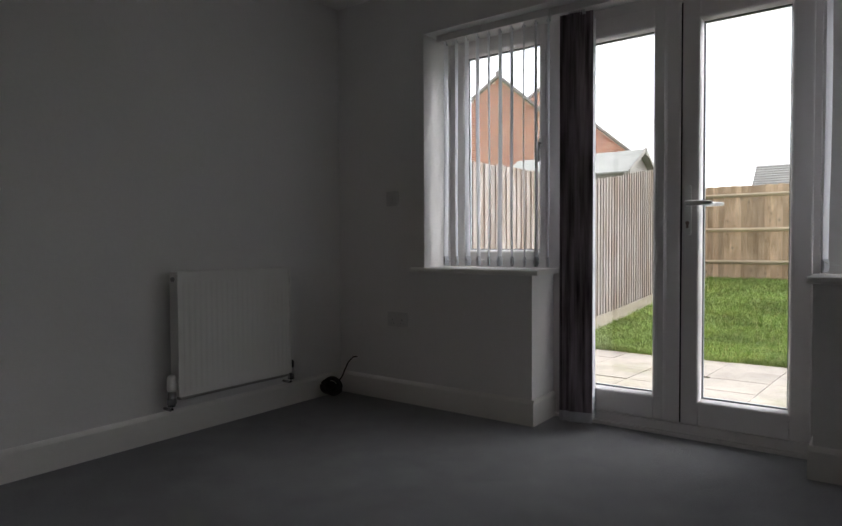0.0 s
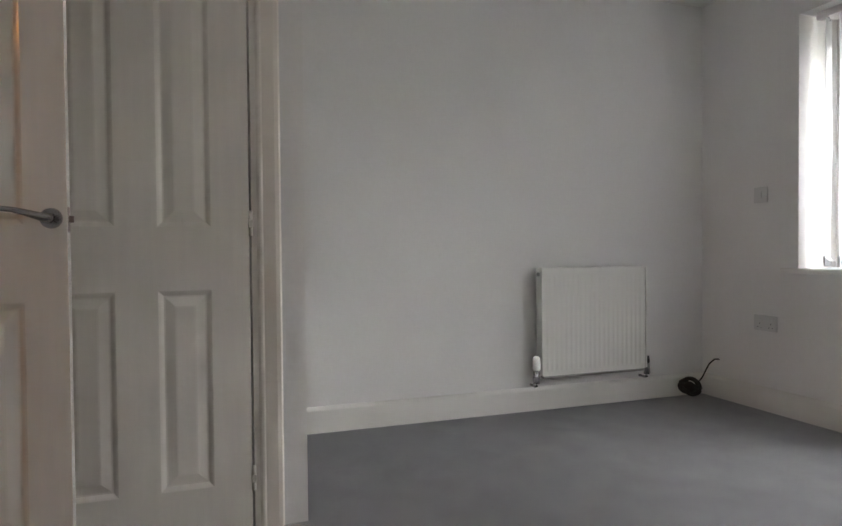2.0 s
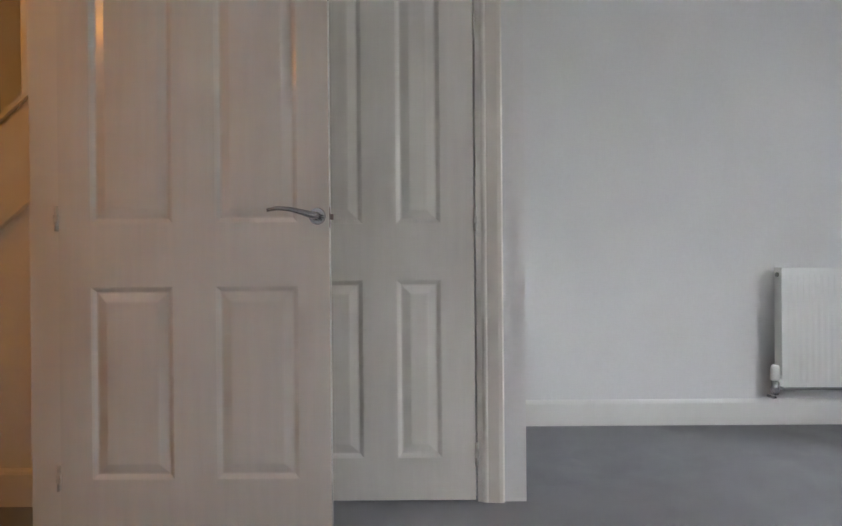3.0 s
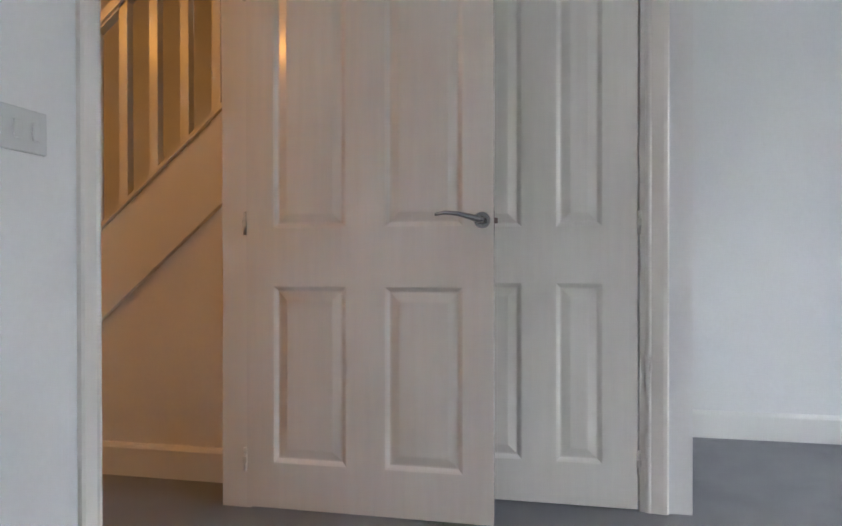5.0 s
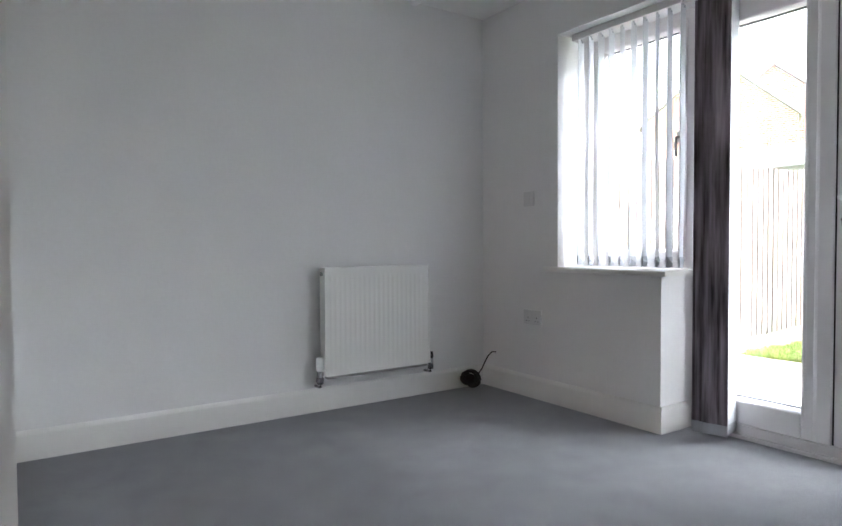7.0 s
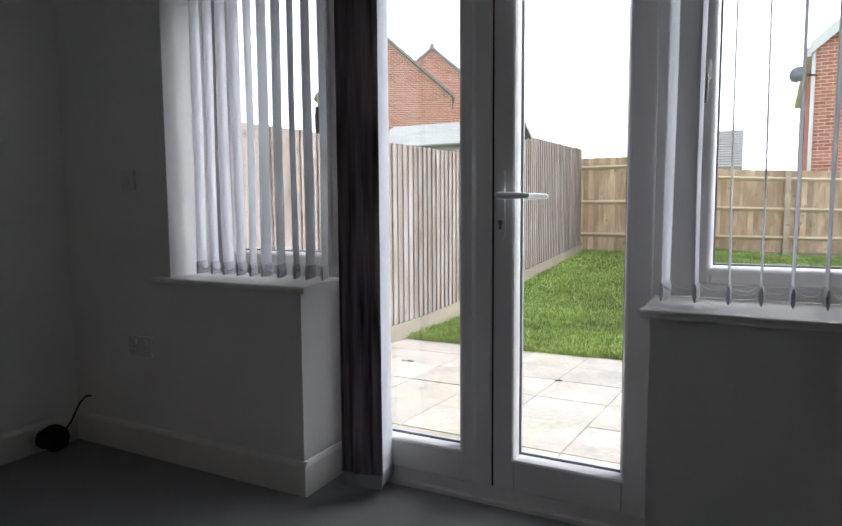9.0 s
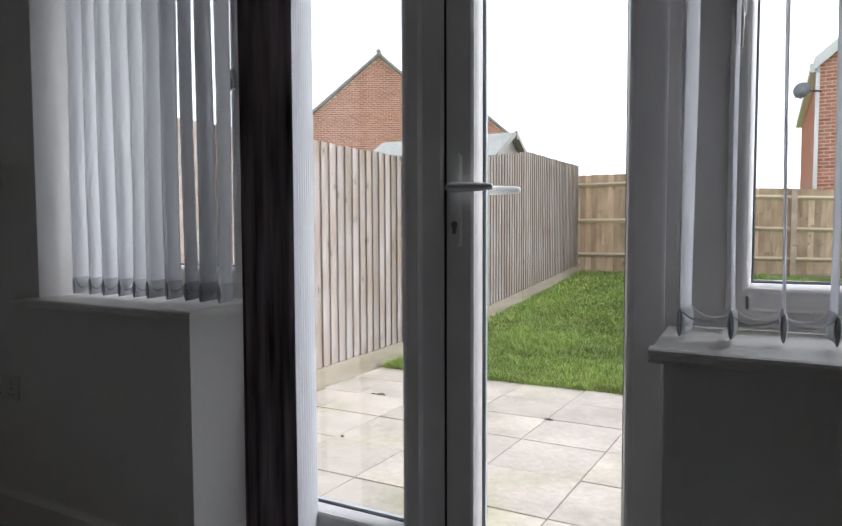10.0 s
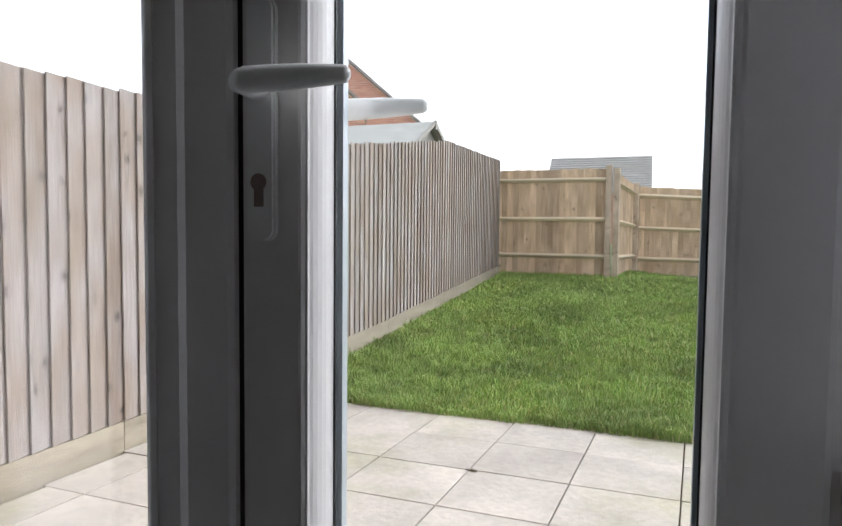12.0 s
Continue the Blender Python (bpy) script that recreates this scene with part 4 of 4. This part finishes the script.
def grass():
    rng = np.random.default_rng(5)
    def lot(n, x0, x1, y0, y1, h0, h1, w):
        x, y = rng.uniform(x0, x1, n), rng.uniform(y0, y1, n)
        return np.stack([x, y, rng.uniform(h0, h1, n), np.full(n, w)], 1)
    rows = np.concatenate([lot(60000, 0.0, 4.6, 3.24, 5.2, 0.03, 0.065, 0.005), lot(9000, 0.0, 4.6, 3.22, 3.34, 0.03, 0.075, 0.005),
                           lot(60000, 0.0, 5.2, 5.2, 8.2, 0.03, 0.065, 0.008), lot(36000, 0.0, 6.0, 8.2, 12.0, 0.035, 0.07, 0.013)])
    n = len(rows)
    x, y, h, w = rows.T
    patch = np.sin(x * 2.3 + 1.1 * np.sin(y * 1.7)) * np.sin(y * 2.9 + x)
    tuft = np.sin(x * 15 + 3 * np.sin(y * 4.3)) * np.sin(y * 13 + 2.5 * np.sin(x * 6.1))
    h = h * (1 + 0.25 * patch) * (1 + 0.5 * tuft)
    z = np.interp(y, [a for a, _ in GROUND], [b for _, b in GROUND]) + fall(x, y)
    ang, lean, dirn = rng.uniform(0, 2 * np.pi, n), rng.uniform(0.1, 0.9, n), rng.uniform(0, 2 * np.pi, n)
    dx, dy = np.cos(ang) * w / 2, np.sin(ang) * w / 2
    lx, ly = np.cos(dirn) * lean * h, np.sin(dirn) * lean * h
    v = np.empty((n, 5, 3))
    v[:, 0], v[:, 1] = np.stack([x - dx, y - dy, z], 1), np.stack([x + dx, y + dy, z], 1)
    v[:, 2], v[:, 3] = np.stack([x + dx * 0.8 + lx * 0.35, y + dy * 0.8 + ly * 0.35, z + h * 0.6], 1), np.stack([x - dx * 0.8 + lx * 0.35, y - dy * 0.8 + ly * 0.35, z + h * 0.6], 1)
    v[:, 4] = np.stack([x + lx, y + ly, z + h * (1 - 0.25 * lean)], 1)
    base = np.arange(n)[:, None] * 5
    faces = (base + np.array([0, 1, 2])).tolist() + (base + np.array([0, 2, 3])).tolist() + (base + np.array([3, 2, 4])).tolist()
    me = bpy.data.meshes.new("grass")
    me.from_pydata(v.reshape(-1, 3).tolist(), [], faces)
    me.materials.append(M_BLADE)
    return tagged(new("grass", me), "short uneven green lawn grass", "grass", kind="stuff")


grass()

# timber fences, boards as parts


def board_mesh(name, material):
    """A feather-edged board 1 m tall: width along y, thick edge at the low end, face towards +x."""
    bm = prism([(0.015, -0.06), (0.0215, -0.06), (0.023, -0.058), (0.006, 0.06), (0.0, 0.06), (0.0, -0.036)], 0.0, 1.0, "z")
    me = bpy.data.meshes.new(name)
    bm.to_mesh(me)
    bm.free()
    me.materials.append(material)
    return me


def put_mesh(name, me, m, parent):
    ob = new(name, me)
    ob.parent = parent
    ob.matrix_parent_inverse = place_of(parent).inverted()
    ob.matrix_basis = m
    return ob


def fence_run(name, label, p, q, top, low, face, material, gravel=True):
    """Boards from p to q in plan, with their face to the side (+1 or -1) of the run; top and low give heights along 0..1."""
    p, q = Vector((*p, 0)), Vector((*q, 0))
    d = q - p
    length, along = d.length, d.normalized()
    mid = p + d / 2
    f = thing(name, mid.x, mid.y, low(0.5), label, "fence", "garden fences")
    turn = math.atan2(along.y, along.x) - math.pi / 2
    if face < 0:
        turn += math.pi
    me = board_mesh("board", material)
    n = max(1, round(length / 0.1))
    gh = 0.15 if gravel else 0.02
    side = Vector((math.sin(turn + math.pi / 2), -math.cos(turn + math.pi / 2), 0))
    rnd = random.Random(len(name) + n)
    for k in range(n):
        t = (k + 0.5) / n
        c = p + d * t
        z0, z1 = low(t) + gh, top(t) + rnd.uniform(-0.008, 0.008)
        m = Matrix.Translation((c.x, c.y, z0)) @ Matrix.Rotation(turn + radians(rnd.uniform(-0.5, 0.5)), 4, "Z") @ Matrix.Rotation(radians(rnd.uniform(-0.25, 0.25)), 4, "X") @ Matrix.Diagonal((1, 1, z1 - z0, 1))
        put_mesh("board", me, m, f)
    out = Vector((math.cos(turn), math.sin(turn), 0))
    if gravel:
        bays = max(1, round(length / 1.8))
        for k in range(bays):
            a, b = k / bays, (k + 1) / bays
            bm = bmesh.new()
            vs = []
            for t in (a + 0.0002, b - 0.0002):
                c = p + d * t
                vs.append([bm.verts.new(c + out * o + Vector((0, 0, z))) for o, z in ((-0.005, low(t) - 0.05), (0.022, low(t) - 0.05), (0.022, low(t) + gh - 0.003), (-0.005, low(t) + gh - 0.003))])
            for i in range(4):
                bm.faces.new((vs[0][i], vs[0][(i + 1) % 4], vs[1][(i + 1) % 4], vs[1][i]))
            bm.faces.new(vs[0]), bm.faces.new(vs[1])
            bmesh.ops.recalc_face_normals(bm, faces=bm.faces[:])
            part("gravel_board", bm, M_GRAVELB, f, "pale timber gravel board")
    return f, p, d, out


fence_run("garden_fence", "weathered closeboard timber fence beside the patio and lawn", (-0.075, 0.38), (-0.075, 10.5), lambda t: bent(0.38 + 10.12 * t, TOPS), lambda t: bent(0.38 + 10.12 * t, GROUND), 1, M_BOARD)


def rail_fence(name, label, p, q, top0, top1, low, posts):
    """Closeboard fence seen from its rails: boards behind, three arris rails and posts in front."""
    f, a, d, out = fence_run(name, label, p, q, lambda t: top0 + (top1 - top0) * t, lambda t: low, 1, M_BOARD2, gravel=False)
    front = -out
    length, along = d.length, d.normalized()
    for frac in (0.1, 0.465, 0.81):
        z0, z1 = top0 - (top0 - low) * frac, top1 - (top1 - low) * frac
        bm = bmesh.new()
        vs = []
        for c, z in ((a, z0), (a + d, z1)):
            vs.append([bm.verts.new(c + front * o + Vector((0, 0, z + h))) for o, h in ((0.0, -0.042), (0.012, -0.042), (0.058, -0.004), (0.058, 0.01), (0.0, 0.036))])
        for i in range(5):
            bm.faces.new((vs[0][i], vs[0][(i + 1) % 5], vs[1][(i + 1) % 5], vs[1][i]))
        bm.faces.new(vs[0]), bm.faces.new(vs[1])
        bmesh.ops.recalc_face_normals(bm, faces=bm.faces[:])
        part("rail", bm, M_RAIL, f, "sloped timber arris rail")
    part("gravel_board", boxes((0, length, -0.03, -0.005, low - 0.05, low + 0.06)), M_GRAVELB, f).matrix_basis = Matrix.Translation(a) @ Matrix.Rotation(math.atan2(along.y, along.x), 4, "Z")
    for t, ht in posts:
        c = a + d * t + front * 0.03
        bm = boxes((-0.05, 0.05, -0.05, 0.05, low - 0.1, ht), bevel=0.006)
        ob = part("post", bm, M_POST, f, "square timber post")
        ob.matrix_basis = Matrix.Translation(c) @ Matrix.Rotation(math.atan2(along.y, along.x), 4, "Z")
    return f


rail_fence("end_fence", "pale timber fence with three rails at the lawn's end", (1.78, 10.56), (-0.13, 10.56), 2.03, 2.03, 0.2, [(0.0, 2.08)])
rail_fence("return_fence", "short timber fence return with rails beyond the lawn", (2.16, 12.2), (1.88, 10.5), 1.86, 1.98, 0.2, [(1.0, 2.02), (0.0, 1.9)])
rail_fence("rear_fence", "pale timber rear fence with three rails and posts", (9.0, 12.6), (2.16, 12.25), 1.45, 1.84, 0.14, [(0.0, 1.5), (0.27, 1.56), (0.54, 1.66), (0.8, 1.76)])

# patio slabs
patio = tagged(obj("patio", boxes((-0.05, 7.0, 0.37, 3.3, -0.21, -0.166)), M_SOIL), "buff concrete paving slabs with mossy joints", "patio", kind="structure")
SLAB_ROWS = [3.28, 2.862, 2.452, 2.045, 1.612, 1.178, 0.745, 0.37]
LEAN = 0.075
rnd = random.Random(3)


def slab_mesh(width, depth):
    """A riven concrete slab, a little out of square, with worn edges."""
    bm = boxes((-width / 2 + 0.0032, width / 2 - 0.0032, -depth / 2 + 0.0032, depth / 2 - 0.0032, -0.04, 0.0), bevel=0.002, seg=1)
    for v in bm.verts:
        v.co.x += LEAN * v.co.y
    me = bpy.data.meshes.new("slab")
    bm.to_mesh(me)
    bm.free()
    me.materials.append(M_SLAB)
    return me


for top, low in zip(SLAB_ROWS, SLAB_ROWS[1:]):
    mid, depth = (top + low) / 2, top - low
    whole = slab_mesh(0.457, depth)
    for col in range(-1, 14):
        x1 = 0.25 + 0.457 * (col + 1) + LEAN * (mid - 2.4)
        x0 = max(x1 - 0.457, -0.035)
        me = whole if x1 - x0 > 0.456 else slab_mesh(x1 - x0, depth)
        m = Matrix.Translation(((x0 + x1) / 2, mid, -0.148 + rnd.uniform(-0.003, 0.003))) @ Matrix.Rotation(radians(rnd.uniform(-0.25, 0.25)), 4, "Z") @ Matrix.Rotation(radians(rnd.uniform(-0.3, 0.3)), 4, "X")
        put_mesh("slab", me, m, patio)


def moss(name, x, y, size, seed):
    """A low tuft of moss and bits in a joint."""
    r = random.Random(seed)
    bm = bmesh.new()
    for k in range(26):
        a, d = r.uniform(0, 2 * math.pi), size * r.random() ** 0.7
        w, h = r.uniform(0.003, 0.008), r.uniform(0.004, 0.014)
        px, py = x + 1.5 * d * math.cos(a), y + 0.5 * d * math.sin(a)
        base = [bm.verts.new((px + w * math.cos(q), py + w * math.sin(q), -0.147)) for q in (0, 2.1, 4.2)]
        tip = bm.verts.new((px + r.uniform(-w, w), py + r.uniform(-w, w), -0.147 + h))
        bm.faces.new(base)
        for q in range(3):
            bm.faces.new((base[q], base[(q + 1) % 3], tip))
    return tagged(obj(name, bm, M_MOSS), "small dark tuft of moss in a paving joint", "moss", "moss in the paving")


for k, (x, y, size) in enumerate(((1.64, 2.44, 0.018), (0.42, 2.475, 0.035), (0.70, 1.62, 0.006))):
    moss("moss_tuft", x, y, size, k)

# ---- beyond the fences ----


def shed():
    s = thing("garden_shed", -2.4, 9.4, 0.2, "small grey timber shed with a pale green felt roof", "shed")
    xr, xl, yc, hw, ridge, eave = -0.95, -3.6, 9.45, 0.95, 2.72, 2.22
    part("wall", prism([(yc - hw + 0.08, 0.1), (yc + hw - 0.08, 0.1), (yc + hw - 0.08, eave + 0.03), (yc, ridge - 0.03), (yc - hw + 0.08, eave + 0.03)], xl, xr - 0.12, "x"), M_SHED, s, "grey shiplap boards")
    for k in range(7):
        z = eave - 0.1 + 0.09 * k
        half = hw - 0.09 if z + 0.09 < eave else max(0.03, (ridge - z - 0.13) / (ridge - eave) * hw)
        part("plank", prism([(yc - half, z), (yc + half, z), (yc + half * 0.97, z + 0.088), (yc - half * 0.97, z + 0.088)], xr - 0.125, xr - 0.108 + 0.004 * (k % 2), "x"), M_SHED, s)
    for sg in (-1, 1):
        part("roof", prism([(yc, ridge), (yc + sg * hw, eave), (yc + sg * hw, eave + 0.03), (yc, ridge + 0.035)], xl - 0.1, xr, "x"), M_FELT, s, "pale green felt roof slope")
        part("barge_board", prism([(yc, ridge - 0.02), (yc + sg * (hw + 0.02), eave - 0.04), (yc + sg * (hw + 0.02), eave + 0.05), (yc, ridge + 0.06)], xr, xr + 0.025, "x"), M_SHED, s)
    part("finial", boxes((xr + 0.0, xr + 0.04, yc - 0.04, yc + 0.04, ridge - 0.1, ridge + 0.05), bevel=0.005), M_SHED, s)


shed()


def brick_courses(name, parent, z0, z1, span, proud=0.007):
    """Stretcher-bond bricks proud of the mortar, on a wall whose face looks along -y; span gives both ends at a height."""
    verts, faces = [], []
    for row in range(int((z1 - z0) / 0.075)):
        za, zb = z0 + 0.075 * row, z0 + 0.075 * row + 0.058
        a, b = span(zb)
        x = math.floor(a / 0.225) * 0.225 + (0.1125 if row % 2 else 0.0)
        while x < b:
            p, q = max(a, x), min(b, x + 0.208)
            x += 0.225
            if q - p < 0.02:
                continue
            k = len(verts)
            verts += [(p, 0, za), (q, 0, za), (q, 0, zb), (p, 0, zb), (p + 0.002, -proud, za + 0.002), (q - 0.002, -proud, za + 0.002), (q - 0.002, -proud, zb - 0.002), (p + 0.002, -proud, zb - 0.002)]
            faces += [(k + 4, k + 5, k + 6, k + 7), (k, k + 1, k + 5, k + 4), (k + 1, k + 2, k + 6, k + 5), (k + 2, k + 3, k + 7, k + 6), (k + 3, k, k + 4, k + 7)]
    me = bpy.data.meshes.new(name)
    me.from_pydata(verts, [], faces)
    me.materials.append(M_BRICKFACE)
    return tagged(put_mesh(name, me, Matrix.Identity(4), parent), kind="stuff")


def gable_house(name, label, x, y, turn, half, ridge, pitch, depth, base=0.2):
    """A house whose brick gable faces the garden, turned about its front's middle."""
    h = thing(name, 0, 0, base, label, "house", "brick houses")
    eave = ridge - pitch * half
    part("wall", prism([(-half, base), (half, base), (half, eave), (0, ridge), (-half, eave)], 0, depth, "y"), M_MORTAR, h, "red brick gable wall")
    brick_courses("brickwork", h, base, ridge, lambda z: (-min(half, (ridge - z) / pitch), min(half, (ridge - z) / pitch)))
    for sg in (-1, 1):
        low = eave - pitch * 0.08
        part("roof", prism([(0, ridge + 0.02), (sg * (half + 0.08), low + 0.02), (sg * (half + 0.08), low + 0.16), (0, ridge + 0.17)], -0.06, depth, "y"), M_TILES, h, "grey tiled roof slope")
        part("verge", prism([(0, ridge + 0.03), (sg * (half + 0.08), low + 0.03), (sg * (half + 0.08), low + 0.15), (0, ridge + 0.16)], -0.14, -0.06, "y"), M_VERGE, h, "dark dry verge")
        part("gutter", tube([(sg * (half + 0.11), -0.1, low), (sg * (half + 0.11), depth, low)], 0.045, 8), M_VERGE, h)
    part("ridge", tube([(0, -0.16, ridge + 0.17), (0, depth, ridge + 0.17)], 0.1, 8), M_VERGE, h)
    h.matrix_basis = Matrix.Translation((x, y, base)) @ Matrix.Rotation(radians(turn), 4, "Z")
    return h


gable_house("brick_house", "red brick house gable with a grey tiled roof", -10.17, 20.0, 27, 2.7, 7.86, 0.85, 8.0)
gable_house("brick_house", "red brick house gable behind another with tiled roof", -10.0, 24.0, 27, 4.2, 8.25, 0.82, 8.0)


def far_house():
    h = thing("tiled_house", 3.0, 40, 0.2, "far house with a grey tiled roof slope", "house")
    x0, x1, y, eave, ridge = -3.6, 2.68, 38.5, 3.32, 5.75
    part("wall", boxes((x0 + 0.2, x1 - 0.2, y + 0.3, y + 5.7, 0.1, eave)), M_BRICKS, h, "red brick front wall")
    part("gable", prism([(y + 0.3, eave), (y + 5.7, eave), (y + 3.0, ridge - 0.2)], x1 - 0.3, x1 - 0.15, "x"), M_BRICKS_SIDE, h, "brick gable end")
    part("roof", prism([(y, eave - 0.1), (y + 3.0, ridge - 0.1), (y + 3.0, ridge), (y, eave + 0.05)], x0, x1, "x"), M_TILES, h, "grey tiled roof slope")
    for k in range(15):
        f0, f1 = k / 15, (k + 1) / 15
        ya, za, yb, zb = y + 3.0 * f0, eave - 0.1 + (ridge - eave) * f0, y + 3.0 * f1, eave - 0.1 + (ridge - eave) * f1
        part("tile_course", prism([(ya - 0.02, za + 0.13), (ya - 0.02, za + 0.21), (yb, zb + 0.15), (yb, zb + 0.12)], x0, x1, "x"), M_TILES, h)
    part("roof", prism([(y + 6.0, eave - 0.1), (y + 3.0, ridge - 0.1), (y + 3.0, ridge), (y + 6.0, eave + 0.05)], x0, x1, "x"), M_TILES, h, "grey tiled roof slope")


far_house()


def side_house():
    h = thing("neighbour_house", 7.0, 18, 0.2, "red brick house with white downpipe behind the rear fence", "house")
    x0, y0, eave = 4.03, 14.2, 4.5
    part("wall", boxes((x0, 10.5, y0, y0 + 8, -0.3, eave + 0.1)), M_MORTAR, h, "red brick wall")
    brick_courses("brickwork", h, -0.2, eave + 2.6, lambda z: (x0 if z < eave else x0 + (z - eave) * 1.27, 7.0)).matrix_basis = Matrix.Translation((0, y0, 0))
    brick_courses("brickwork", h, -0.2, eave, lambda z: (-y0 - 8, -y0)).matrix_basis = Matrix.Translation((x0, 0, 0)) @ Matrix.Rotation(radians(-90), 4, "Z")
    part("gable", prism([(x0, eave), (10.5, eave), (7.2, eave + 2.6)], y0 + 0.001, y0 + 8, "y"), M_MORTAR, h)
    for sg, xe in ((-1, x0 - 0.1), (1, 10.75)):
        part("roof", prism([(7.2, eave + 2.65), (xe, eave - 0.12), (xe, eave + 0.04), (7.2, eave + 2.85)], y0 - 0.12, y0 + 8.2, "y"), M_TILES, h, "grey tiled roof slope")
    part("barge_board", prism([(7.2, eave + 2.56), (x0 - 0.1, eave - 0.2), (x0 - 0.1, eave + 0.05), (7.2, eave + 2.86)], y0 - 0.15, y0 - 0.121, "y"), M_PLASTIC, h, "white barge board")
    part("soffit", boxes((x0 - 0.16, x0 - 0.002, y0 - 0.11, y0 + 8, eave - 0.24, eave - 0.225)), M_PLASTIC, h, "white soffit board")
    part("fascia", boxes((x0 - 0.17, x0 - 0.07, y0 - 0.1, y0 + 8, eave - 0.22, eave - 0.05)), M_PLASTIC, h, "white gutter and fascia")
    part("downpipe", tube([(x0 - 0.02, y0 - 0.06, -0.15), (x0 - 0.02, y0 - 0.06, eave - 0.05)], 0.04, 10), M_PLASTIC, h, "white plastic downpipe", smooth=True)
    d = part("satellite_dish", tube([(x0 - 0.31, y0 - 0.36, 3.87), (x0 - 0.30, y0 - 0.33, 3.865), (x0 - 0.28, y0 - 0.27, 3.86)], [0.17, 0.145, 0.035], 20), M_DISH, h, "grey satellite dish", smooth=True)
    part("dish_arm", tube([(x0 - 0.29, y0 - 0.27, 3.86), (x0 + 0.0, y0 - 0.1, 3.87), (x0 + 0.05, y0, 3.87)], 0.018, 8), M_BLACK, d)
    part("feed_arm", tube([(x0 - 0.31, y0 - 0.32, 3.7), (x0 - 0.51, y0 - 0.58, 3.72)], 0.012, 6), M_DISH, d)

    h.matrix_basis = Matrix.Translation((x0, y0, 0)) @ Matrix.Rotation(radians(-2.1), 4, "Z") @ Matrix.Translation((-x0, -y0, 0)) @ h.matrix_basis


side_house()
